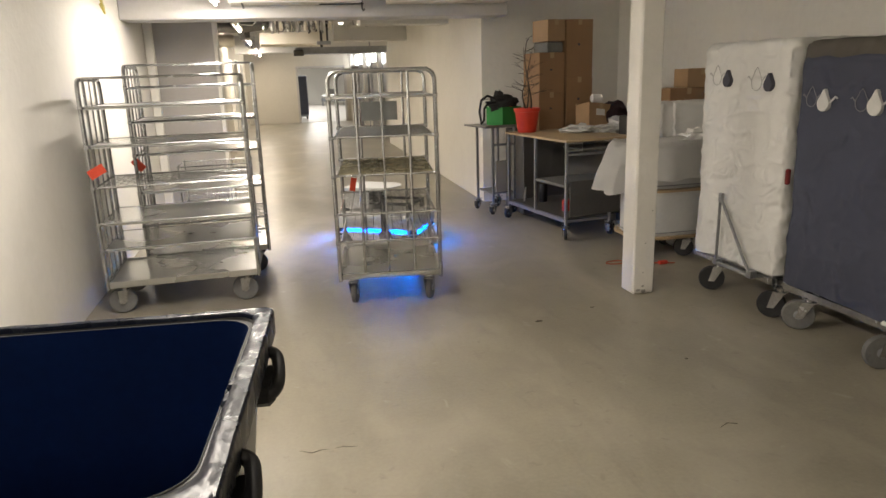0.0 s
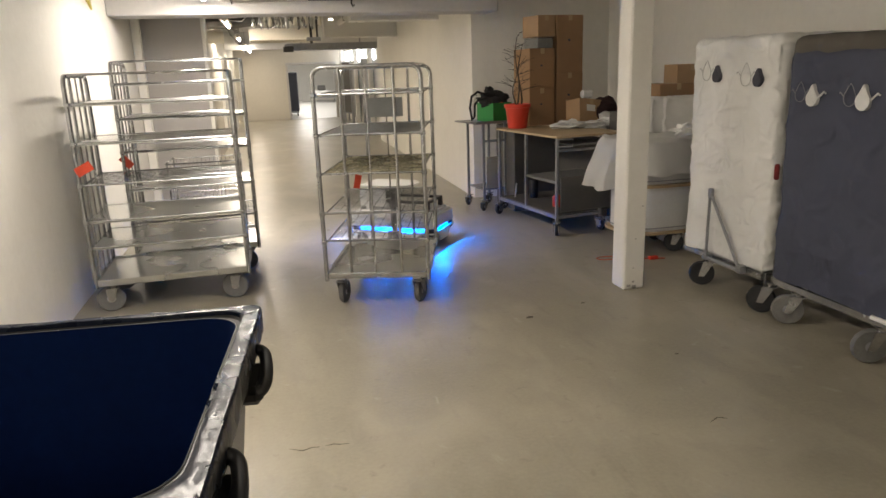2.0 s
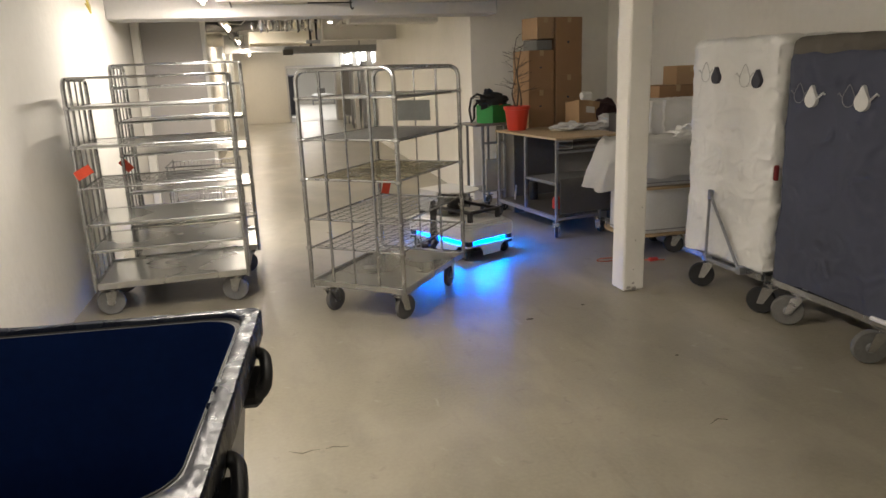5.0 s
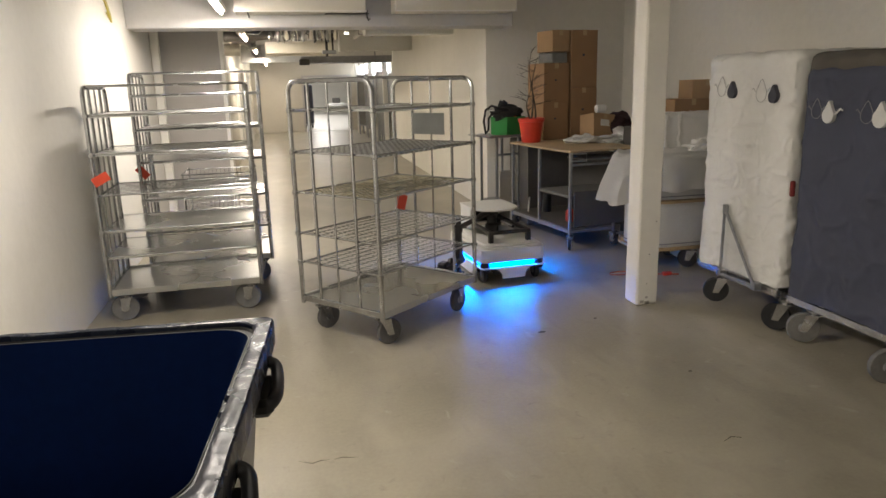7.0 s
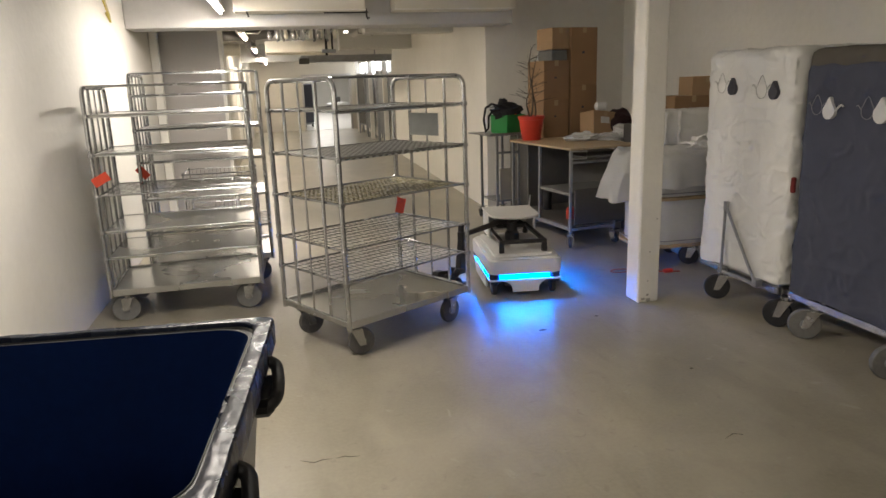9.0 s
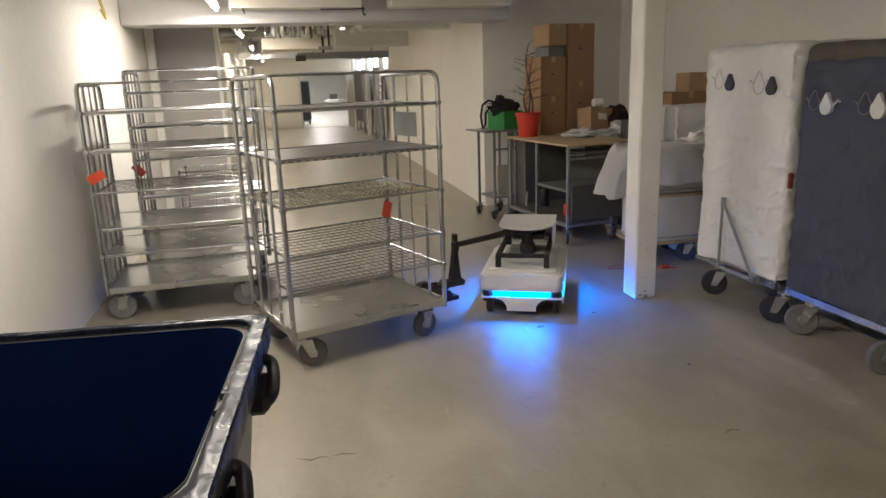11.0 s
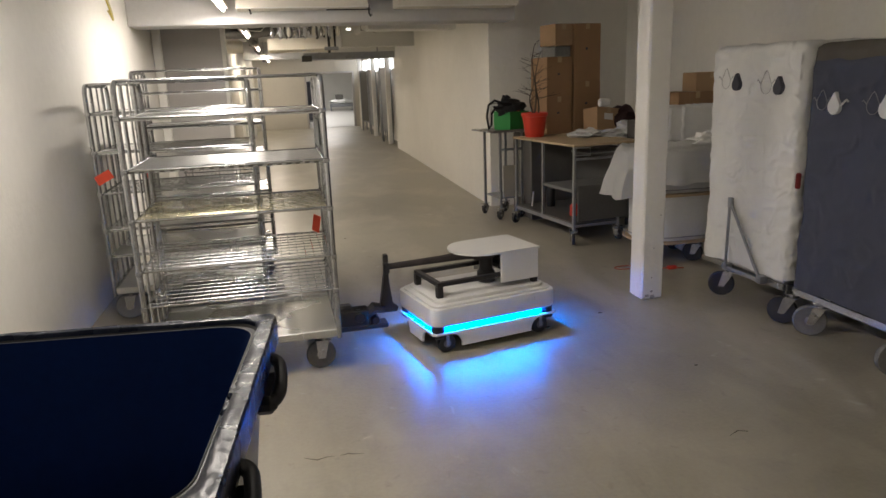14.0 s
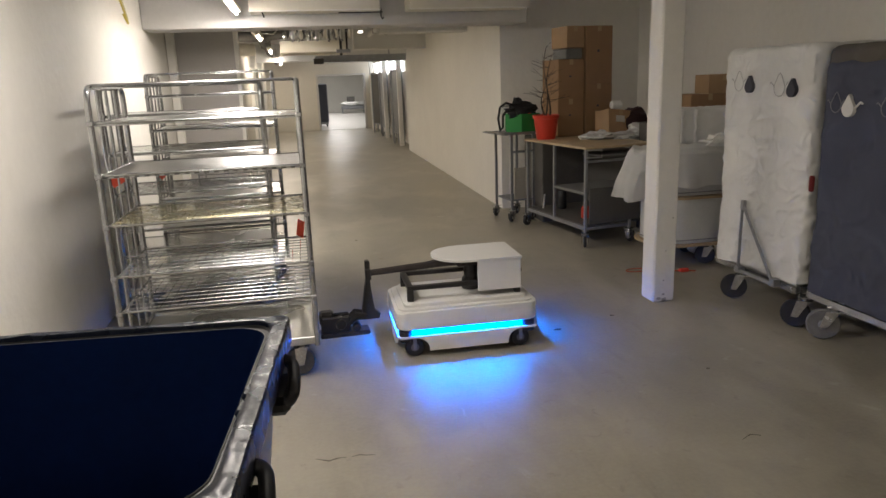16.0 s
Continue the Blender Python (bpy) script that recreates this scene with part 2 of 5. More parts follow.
def lathe(bm, prof, axis="z", n=20, at=(0, 0, 0)):
    """Turns a profile of (radius, height) about an axis."""
    rings = []
    for r, h in prof:
        ring = []
        for j in range(n):
            c, s = math.cos(2 * math.pi * j / n) * r, math.sin(2 * math.pi * j / n) * r
            v = {"z": (c, s, h), "y": (c, h, s), "x": (h, c, s)}[axis]
            ring.append(bm.verts.new(Vector(v) + Vector(at)))
        rings.append(ring)
    for A, B in zip(rings, rings[1:]):
        for j in range(n):
            bm.faces.new((A[j], A[(j + 1) % n], B[(j + 1) % n], B[j]))
    bm.faces.new(rings[0])
    bm.faces.new(rings[-1])
    return bm


def prism(bm, outline, z0, z1):
    """An upright slab from a plan outline."""
    lo = [bm.verts.new((x, y, z0)) for x, y in outline]
    hi = [bm.verts.new((x, y, z1)) for x, y in outline]
    n = len(lo)
    bm.faces.new(lo)
    bm.faces.new(hi)
    for i in range(n):
        bm.faces.new((lo[i], lo[(i + 1) % n], hi[(i + 1) % n], hi[i]))
    return bm


def rounded(x0, x1, y0, y1, r, n=5):
    out = []
    for cx, cy, a in ((x1 - r, y1 - r, 0), (x0 + r, y1 - r, 90), (x0 + r, y0 + r, 180), (x1 - r, y0 + r, 270)):
        for i in range(n + 1):
            t = radians(a + 90 * i / n)
            out.append((cx + r * math.cos(t), cy + r * math.sin(t)))
    return out


def thing(name, label, category, m=None, group="", kind=""):
    e = new(name)
    e.empty_display_size = 0.1
    if m is not None:
        e.matrix_basis = m
    return tagged(e, label, category, group, kind)


def setting(name, bm, material, label):
    return tagged(part(name, bm, material), label, kind="structure")


# ---- structure ----
XL, XR, YC, YF = -1.47, 2.62, 8.6, 27.2     # corridor walls, alcove back wall, far wall
XA = 4.45                                   # alcove side wall
CZ = 2.85
setting("floor", boxes((-6, 9, -4, 48, -0.15, 0)), FLOOR, "worn polished beige concrete floor with dark scuffs")
setting("ceiling", boxes((-2.2, 6.0, -3.0, 48, CZ, CZ + 0.15)), CEIL, "painted concrete ceiling above beams and ducts")
setting("wall_west", boxes((XL - 0.2, XL, -3.0, 9.7, 0, CZ)), WALL, "white painted rough wall lit by a lamp")
setting("wall_south", boxes((XL - 0.2, XA + 0.2, -3.2, -3.0, 0, CZ)), WALL, "plain white painted wall")
setting("wall_alcove_side", boxes((XA, XA + 0.2, -3.0, YC + 0.2, 0, CZ)), WALL, "dim white painted wall behind covered trolleys")
setting("wall_alcove_back", boxes((XR + 0.19, XA, YC, YC + 0.2, 0, CZ)), WALL, "dim white painted wall behind boxes")
setting("wall_east", prism(bmesh.new(), [(2.575, YC), (2.83, YC), (3.02, 17.4), (2.765, 17.4)], 0, CZ), WALL, "white painted corridor wall with worn foot")
setting("beam_front", boxes((XL, 2.72, 7.98, 8.42, 2.285, CZ), bev=0.01), BEAM, "white painted concrete beam across the corridor")
pillar = setting("pillar", boxes((2.484, 2.657, 4.462, 4.645, 0, CZ), bev=0.012), WALL, "square white painted concrete pillar with chipped foot")
rng = random.Random(12)
for face, n in (("south", 7), ("west", 6)):
    for i in range(n):
        along, z = rng.uniform(0.012, 0.165), rng.choice((rng.uniform(0.004, 0.03), rng.uniform(0.01, 0.10), rng.uniform(0.1, 0.75)))
        size = rng.uniform(0.006, 0.016) if z > 0.04 else rng.uniform(0.010, 0.024)
        k = [(size * rng.uniform(0.5, 1.1) * math.cos(a), max(0.002 - z, 0.7 * size * rng.uniform(0.5, 1.1) * math.sin(a))) for a in [0.8 * j for j in range(8)]]
        bm = prism(bmesh.new(), k, 0, 0.0012)
        m = pose(2.487 + along, 4.462, z, 90, 0, 0) if face == "south" else pose(2.487, 4.462 + along, z, 90, 0, -90)
        bm.transform(m)
        part("paint_chip", bm, CHIP, pillar, "grey patch of chipped paint")


# ---- wheels ----
def caster(parent, x, y, r, turn, tyre, zt, width=0.035, name="caster", trail=0.02, hub=None):
    """A swivel caster: plate, fork and wheel that touches the floor."""
    m = pose(x, y, 0, 0, 0, turn)
    bm = bmesh.new()
    box(bm, -0.045, 0.045, -0.04, 0.04, zt - 0.006, zt)
    lathe(bm, [(0.028, zt - 0.03), (0.03, zt - 0.006)], n=12)
    box(bm, -0.04, 0.04, -0.032, 0.032, zt - 0.034, zt - 0.028)
    for s in (-1, 1):
        prof = [(-0.036, zt - 0.03), (0.04, zt - 0.03), (0.012, r - 0.02), (-0.03, r - 0.02)]
        lo = [bm.verts.new((px - 0.012 - (trail - 0.02 if pz < zt - 0.03 else 0), s * 0.030, pz)) for px, pz in prof]
        hi = [bm.verts.new((px - 0.012 - (trail - 0.02 if pz < zt - 0.03 else 0), s * 0.034, pz)) for px, pz in prof]
        bm.faces.new(lo)
        bm.faces.new(hi)
        for i in range(4):
            bm.faces.new((lo[i], lo[(i + 1) % 4], hi[(i + 1) % 4], hi[i]))
    bmesh.ops.transform(bm, matrix=m, verts=bm.verts)
    c = part(name, bm, GALV, parent)
    bm = bmesh.new()
    w = width / 2
    lathe(bm, [(r * 0.68, -w), (r * 0.93, -w), (r, -w * 0.5), (r, w * 0.5), (r * 0.93, w), (r * 0.68, w)], "y", 22, (-trail, 0, r))
    bmesh.ops.transform(bm, matrix=m, verts=bm.verts)
    part("tyre", bm, tyre, c)
    bm = bmesh.new()
    lathe(bm, [(r * 0.2, -w * 1.25), (r * 0.3, -w * 1.1), (r * 0.35, -w * 0.6), (r * 0.69, -w * 0.8), (r * 0.69, w * 0.8), (r * 0.35, w * 0.6), (r * 0.3, w * 1.1), (r * 0.2, w * 1.25)], "y", 18, (-trail, 0, r))
    bmesh.ops.transform(bm, matrix=m, verts=bm.verts)
    part("wheel_hub", bm, hub or HUB, c)
    return c


# ---- roll cages ----
CW, CL, CT = 0.73, 1.03, 1.70


def end_frame(v, CT):
    """An upside-down U of tube with two inner bars, across the cage's end."""
    a, h = CW / 2, CT - 0.012
    pts = [(-a, v, 0.205), *bend((-a, v, 0.2), (-a, v, h), (a, v, h), 0.085), *bend((-a, v, h), (a, v, h), (a, v, 0.2), 0.085), (a, v, 0.205)]
    return tube(bmesh.new(), pts, 0.0155, 10)


def shelf(z, kind, CL):
    """A shelf: rod frame with upturned hooks, then sheet or wires."""
    x, y = CW / 2 - 0.022, CL / 2 - 0.012
    frame_bm = bmesh.new()
    tube(frame_bm, [(-x, -y, z), (x, -y, z), (x, y, z), (-x, y, z)], 0.0075, 8, close=True)
    for sx in (-1, 1):
        for sy in (-1, 1):
            tube(frame_bm, [(sx * x, sy * y, z), (sx * (CW / 2), sy * (y + 0.008), z + 0.004)], 0.010, 8)
            box(frame_bm, sx * CW / 2 - 0.018, sx * CW / 2 + 0.018, sy * CL / 2 - 0.017, sy * CL / 2 + 0.017, z - 0.014, z + 0.012, bev=0.004)
    bm = bmesh.new()
    if kind in ("sheet", "mesh"):
        box(bm, -x + 0.004, x - 0.004, -y + 0.004, y - 0.004, z - 0.001, z + 0.003)
        box(bm, -x + 0.004, -x + 0.008, -y, y, z - 0.016, z - 0.001)
        box(bm, x - 0.008, x - 0.004, -y, y, z - 0.016, z - 0.001)
    else:
        nx, ny, r = {"wire": (9, 22, 0.0026), "fine": (14, 30, 0.0022)}[kind]
        for i in range(1, nx):
            xx = -x + 2 * x * i / nx
            tube(bm, [(xx, -y, z - 0.004), (xx, y, z - 0.004)], r * 1.15, 5)
        for i in range(1, ny):
            yy = -y + 2 * y * i / ny
            tube(bm, [(-x, yy, z + 0.001), (x, yy, z + 0.001)], r * 0.85, 5)
    return frame_bm, bm


def roll_cage(label, kinds, levels, tag, turns, tag_at, tyre=RUBBER, wr=0.082, CL=CL, CT=CT, trails=(0.02, 0.02, 0.02, 0.02)):
    e = thing("roll_cage", label, "roll cage", group="roll cages")
    a, b = CW / 2, CL / 2
    part("end_frame", end_frame(-b, CT), GALV, e)
    part("end_frame", end_frame(b, CT), GALV, e)
    for v in (-b, b):
        for u in (-0.25 * CW, 0.245 * CW):
            part("upright_bar", tube(bmesh.new(), [(u, v, 0.24), (u, v, CT - 0.014)], 0.0105, 8), GALV, e)
        part("centre_bar", tube(bmesh.new(), [(-0.01 * CW, v, 0.24), (-0.01 * CW, v, CT - 0.014)], 0.0065, 8), GALV, e)
        bm = bmesh.new()
        box(bm, -a + 0.012, a - 0.012, v - 0.012, v + 0.012, 0.222, 0.262, bev=0.004)
        part("end_rail", bm, GALV, e)
    part("top_rail", tube(bmesh.new(), [(a - 0.085, -b, CT - 0.012), (a - 0.05, -b + 0.02, CT - 0.005), (a - 0.05, b - 0.02, CT - 0.005), (a - 0.085, b, CT - 0.012)], 0.009, 8), GALV, e)
    bm = bmesh.new()
    box(bm, -a + 0.012, a - 0.012, -b + 0.012, b - 0.012, 0.236, 0.243)
    for s in (-1, 1):
        box(bm, s * a - 0.012, s * a + 0.012, -b + 0.012, b - 0.012, 0.215, 0.262, bev=0.004)
        for i in (-1, 1):
            box(bm, s * (a - 0.09) - 0.03, s * (a - 0.09) + 0.03, i * (b - 0.1) - 0.08, i * (b - 0.1) + 0.08, 0.205, 0.236)
    part("deck", bm, SHEET, e, "scuffed galvanised sheet deck")
    for z, k in zip(levels, kinds):
        f_bm, s_bm = shelf(z, k, CL)
        sh = part("shelf", f_bm, GALV, e)
        pan = part("shelf_panel", s_bm, {"sheet": SHEET, "mesh": PERF, "wire": GALV, "fine": ZINC}[k], sh)
        if k in ("wire", "fine"):
            pan["kind"] = "stuff"
    for (u, v), t, k in zip(((-1, -1), (1, -1), (1, 1), (-1, 1)), turns, trails):
        caster(e, u * (a - 0.085), v * (b - 0.09), wr, t, tyre, 0.206, trail=k)
    plate = boxes((-0.17, 0.13, b - 0.022, b - 0.016, 1.29, 1.445), bev=0.002)
    part("label_plate", plate, PLATE, e, "plain grey label plate")
    if tag:
        u, v, z, rz, tilt = tag_at[:5]
        k = tag_at[5] if len(tag_at) > 5 else 1.0
        bm = bmesh.new()
        box(bm, -0.03 * k, 0.03 * k, -0.002, 0.002, -0.062 * k, 0.045 * k, bev=0.001)
        bmesh.ops.transform(bm, matrix=pose(u, v, z, 0, 0, rz) @ pose(0, 0, 0, 0, tilt, 0), verts=bm.verts)
        part("tag", bm, REDTAG, e, "orange-red plastic tag hung on a bar")
    return e


LEVELS = (1.509, 1.24, 0.973, 0.695, 0.496)
moving_cage = roll_cage("galvanised roll cage with five wire shelves, towed by a robot", ("sheet", "mesh", "fine", "wire", "wire"), LEVELS, True, (-100, -108, 95, 70), (-0.27, CL / 2 - 0.05, 0.775, 42, 14, 1.05), RUBBER, 0.087, trails=(0.045, 0.045, 0.02, 0.02))
moving_cage.matrix_basis = pose(0.793, 5.313, 0, 0, 0, -8)
cage_a = roll_cage("galvanised roll cage with sheet shelves parked along the wall", ("sheet", "sheet", "wire", "sheet", "sheet"), (1.50, 1.235, 0.945, 0.685, 0.495), True, (88, 96, 80, 100), (CW / 2 + 0.02, -CL / 2 + 0.04, 1.07, 86, 62, 1.1), GREYWHEEL, 0.098, 1.06)
cage_a.matrix_basis = pose(-0.765, 5.59, 0, 0, 0, -88.5)
cage_b = roll_cage("galvanised roll cage parked behind another cage", ("sheet", "sheet", "sheet", "sheet", "wire"), (1.62, 1.35, 1.09, 0.78, 0.50), True, (85, 95, 100, 80), (CW / 2 + 0.0, -CL / 2 + 0.04, 1.02, 88, -40, 1.0), RUBBER, 0.09, 0.98, 1.795)
cage_b.matrix_basis = pose(-0.655, 6.38, 0, 0, 0, -88)

# ---- tow robot ----
tow_robot = thing("tow_robot", "white mobile tow robot with glowing blue light strip", "robot", pose(1.005, 6.894, 0, 0, 0, 148))
PIVOT = 0.08


def build_robot(e):
    # lower skirt with wheel arches at the corners
    bm = bmesh.new()
    for long, wide in ((0.43, 0.288), (0.272, 0.442)):
        arch = long - 0.095 if long > wide else long - 0.085
        side = [(arch - 0.085, 0.042)] + [(arch - 0.085 * math.cos(a), 0.056 + 0.074 * math.sin(a)) for a in [math.pi * i / 16 for i in range(9)]]
        side += [(long, 0.130), (long, 0.142)]
        side = side + [(-x, z) for x, z in reversed(side)]
        for s in (-1, 1):
            pb = prism(bmesh.new(), side, -0.008, 0.008)
            turn = pose(0, 0, 0, 0, 0, 0 if long > wide else 90) @ pose(0, s * (wide - 0.008), 0, 90, 0, 0)
            part("skirt", pb, ROBOT_WHITE, e, "white plastic lower skirt with wheel arches").data.transform(turn)
    box(bm, -0.40, 0.40, -0.16, 0.16, 0.075, 0.131, bev=0.012, seg=2)
    box(bm, -0.24, 0.24, -0.252, 0.252, 0.060, 0.131, bev=0.006)
    # added plate: keeps the emitter's blue light from leaking inside the skirt
    prism(bm, rounded(-0.42, 0.42, -0.271, 0.271, 0.03), 0.1315, 0.138)
    part("chassis", bm, BLACKPL, e, "black chassis inside the skirt, with a plate added to block light")
    bm = prism(bmesh.new(), rounded(-0.384, 0.384, -0.231, 0.231, 0.04), 0.139, 0.19)
    part("light_core", bm, ROBOT_WHITE, e)
    for half, reach, turn in ((0.352, 0.262, -90), (0.352, 0.262, 90), (0.208, 0.415, 180), (0.208, 0.415, 0)):
        m = pose(0, 0, 0, 0, 0, turn)
        part("light_strip", boxes((reach - 0.030, reach - 0.013, -half, half, 0.1385, 0.1835), m=m), BLUE_LED, e, "glowing blue light strip", smooth=False)
        # added emitter hidden under the shell; throws the strip's blue onto the floor
        part("floor_glow_emitter", boxes((reach - 0.009, reach - 0.003, -half, half, 0.1820, 0.188), m=m), BLUE_FLOOR_GLOW, e, "hidden emitter added to throw the strip's blue glow on the floor", smooth=False)
    for name, inset, r, z0, z1 in (("body_shell", 0.0, 0.06, 0.185, 0.297), ("top_step", 0.020, 0.06, 0.2975, 0.312), ("top_plate", 0.055, 0.05, 0.3125, 0.334)):
        bm = prism(bmesh.new(), rounded(-0.445 + inset, 0.445 - inset, -0.29 + inset, 0.29 - inset, r, 6), z0, z1)
        es = [ed for ed in bm.edges if abs(ed.verts[0].co.z - ed.verts[1].co.z) < 1e-5]
        bmesh.ops.bevel(bm, geom=es, offset=min(0.009, (z1 - z0) * 0.4), segments=3, affect="EDGES", profile=0.5)
        part(name, bm, ROBOT_WHITE, e, "white plastic body with rounded edges")
    for i, x in enumerate((0.18, 0.205, 0.222, 0.232, 0.255, 0.272)):
        part("marking", boxes((x, x + (0.012, 0.008, 0.008, 0.005, 0.012, 0.008)[i], -0.2925, -0.289, 0.245, 0.275)), PAPER, e)
    for sx in (-1, 1):
        for sy in (-1, 1):
            bm = lathe(bmesh.new(), [(0.034, 0.136), (0.041, 0.142), (0.041, 0.177), (0.034, 0.1835)], n=16, at=(sx * 0.392, sy * 0.240, 0))
            lathe(bm, [(0.024, 0.11), (0.028, 0.136)], n=16, at=(sx * 0.385, sy * 0.235, 0))
            box(bm, sx * 0.395 - 0.032, sx * 0.395 + 0.032, sy * 0.242 - 0.032, sy * 0.242 + 0.032, 0.100, 0.130, bev=0.008)
            part("corner_sensor", bm, BLACKPL, e, "black corner sensor")
            c = part("caster", boxes((sx * 0.36 - 0.03, sx * 0.36 + 0.03, sy * 0.215 - 0.03, sy * 0.215 + 0.03, 0.10, 0.136), bev=0.008), ROBOT_DARK, e)
            bm = lathe(bmesh.new(), [(0.036, -0.02), (0.055, -0.018), (0.06, -0.01), (0.06, 0.01), (0.055, 0.018), (0.036, 0.02)], "y", 22, (sx * 0.338, sy * 0.236, 0.06))
            part("tyre", bm, BLACKWHEEL, c)
            part("wheel_hub", lathe(bmesh.new(), [(0.02, -0.022), (0.037, -0.016), (0.037, 0.016), (0.02, 0.022)], "y", 16, (sx * 0.338, sy * 0.236, 0.06)), GREYWHEEL, c)
            part("fork", boxes((sx * 0.338 - 0.011, sx * 0.338 + 0.011, sy * 0.261 - 0.0025, sy * 0.261 + 0.0025, 0.048, 0.125), m=None, bev=0.002), STEEL, c)
    # steel frame on four feet over the body
    bm = bmesh.new()
    for y in (-0.17, 0.17):
        box(bm, -0.36, 0.36, y - 0.0175, y + 0.0175, 0.405, 0.432, bev=0.003)
    for x in (-0.342, 0.342):
        box(bm, x - 0.0175, x + 0.0175, -0.153, 0.153, 0.405, 0.432, bev=0.003)
    for x in (-0.342, 0.342):
        for y in (-0.17, 0.17):
            box(bm, x - 0.0195, x + 0.0195, y - 0.0195, y + 0.0195, 0.333, 0.407, bev=0.003)
    part("top_frame", bm, ROBOT_DARK, e, "dark steel frame on four short feet")
    # white housing with an overhanging rounded lid
    bm = bmesh.new()
    box(bm, 0.085, 0.362, -0.2, -0.182, 0.368, 0.562, bev=0.004)
    box(bm, 0.085, 0.362, 0.182, 0.2, 0.368, 0.562, bev=0.004)
    box(bm, 0.344, 0.362, -0.182, 0.182, 0.368, 0.562, bev=0.004)
    part("housing", bm, ROBOT_WHITE, e, "white sheet-metal housing")
    outline = [(0.367, -0.207), (0.367, 0.207)] + [(0.04 - 0.215 * math.sin(t) ** 0.9, 0.207 * math.cos(t)) for t in [math.pi * i / 18 for i in range(19)]]
    part("lid", prism(bmesh.new(), outline, 0.562, 0.576), ROBOT_WHITE, e, "white D-shaped lid plate")
    bm = boxes((0.12, 0.34, -0.12, 0.12, 0.432, 0.47), (0.22, 0.34, -0.10, 0.10, 0.47, 0.555), bev=0.006)
    lathe(bm, [(0.06, 0.34), (0.06, 0.40), (0.045, 0.42), (0.045, 0.561)], n=18, at=(PIVOT, 0, 0))
    part("drive_unit", bm, ROBOT_DARK, e, "dark drive unit below the lid")
    part("stop_knob", lathe(bmesh.new(), [(0.012, 0.362), (0.012, 0.374), (0.021, 0.376), (0.023, 0.384), (0.016, 0.392)], "x", 16, (0, -0.10, 0.46)), BLACKPL, e, "dark round stop knob on the housing")
    # swinging arm with mast and gripper
    bm = bmesh.new()
    tube(bm, [(0, 0, 0.525), (0.16, 0, 0.525), (0.30, 0, 0.515), (0.67, 0, 0.50)], [0.035, 0.030, 0.024, 0.020], 8)
    box(bm, -0.05, 0.10, -0.05, 0.05, 0.495, 0.555, bev=0.01)
    arm = part("hook_arm", bm, ARM_DARK, e, "worn dark swinging tow arm")
    bm = bmesh.new()
    box(bm, 0.65, 0.685, -0.03, 0.03, 0.46, 0.53, bev=0.006)
    box(bm, 0.655, 0.685, -0.022, 0.022, 0.53, 0.585, bev=0.006)
    blade = [(0.660, 0.47), (0.683, 0.47), (0.692, 0.42), (0.716, 0.28), (0.722, 0.205), (0.615, 0.205), (0.605, 0.235), (0.640, 0.265), (0.656, 0.40)]
    pb = prism(bmesh.new(), blade, -0.024, 0.024)
    pb.transform(pose(0, 0, 0, 90, 0, 0))
    mesh = bpy.data.meshes.new("blade")
    pb.to_mesh(mesh)
    pb.free()
    bm.from_mesh(mesh)
    bpy.data.meshes.remove(mesh)
    tube(bm, [(0.70, 0.03, 0.23), (0.76, 0.03, 0.24), (0.81, 0.02, 0.20), (0.84, 0.02, 0.16)], [0.022, 0.03, 0.026, 0.02], 8)
    tube(bm, [(0.70, -0.03, 0.23), (0.76, -0.03, 0.24), (0.81, -0.02, 0.20), (0.84, -0.02, 0.16)], [0.022, 0.03, 0.026, 0.02], 8)
    part("mast", bm, ROBOT_DARK, arm, "black hook mast")
    bm = bmesh.new()
    box(bm, 0.68, 0.99, -0.055, 0.055, 0.115, 0.145, bev=0.006)
    box(bm, 0.80, 0.98, -0.05, -0.025, 0.14, 0.25, bev=0.01)
    box(bm, 0.80, 0.98, 0.025, 0.05, 0.14, 0.25, bev=0.01)
    box(bm, 0.90, 0.99, -0.04, 0.04, 0.19, 0.28, bev=0.015)
    lathe(bm, [(0.03, -0.06), (0.035, -0.05), (0.035, 0.05), (0.03, 0.06)], "y", 14, (0.86, 0, 0.20))
    lathe(bm, [(0.022, -0.05), (0.028, -0.04), (0.028, 0.04), (0.022, 0.05)], "y", 14, (0.76, 0, 0.165))
    part("gripper", bm, ROBOT_DARK, arm, "black gripper plate and jaws")
    return arm


hook_arm = build_robot(tow_robot)
hook_arm.matrix_basis = pose(PIVOT, 0, 0, 0, 0, 90)

# ---- corridor behind the beam ----
XP, XW = -0.66, -0.95
setting("wall_partition", boxes((XL, XP - 0.02, 9.5, 9.7, 0, CZ)), GREYDOOR, "flat grey painted partition beside the corridor")
setting("door_trim", boxes((XP - 0.018, XP + 0.03, 9.44, 9.72, 0, CZ), bev=0.004), WALL, "white painted edge of the partition")
setting("wall_west_far", boxes((XW - 0.2, XW, 9.72, 27.4, 0, CZ)), CREAM, "cream painted corridor wall")
setting("wall_far_left", boxes((XW, 0.88, 27.2, 27.4, 0, CZ)), CREAM, "cream painted end wall beside a doorway")
setting("wall_far_top", boxes((0.88, 2.74, 27.2, 27.4, 2.08, CZ)), CREAM, "cream painted wall over a doorway")
setting("wall_far_right", boxes((2.74, 3.22, 27.2, 27.4, 0, CZ)), CREAM, "cream painted end wall strip")
setting("door_frame", boxes((0.88, 0.95, 27.14, 27.42, 0, 2.08), (2.67, 2.74, 27.14, 27.42, 0, 2.08), (0.95, 2.67, 27.14, 27.42, 2.01, 2.08)), GREYDOOR, "grey steel frame of an open doorway")
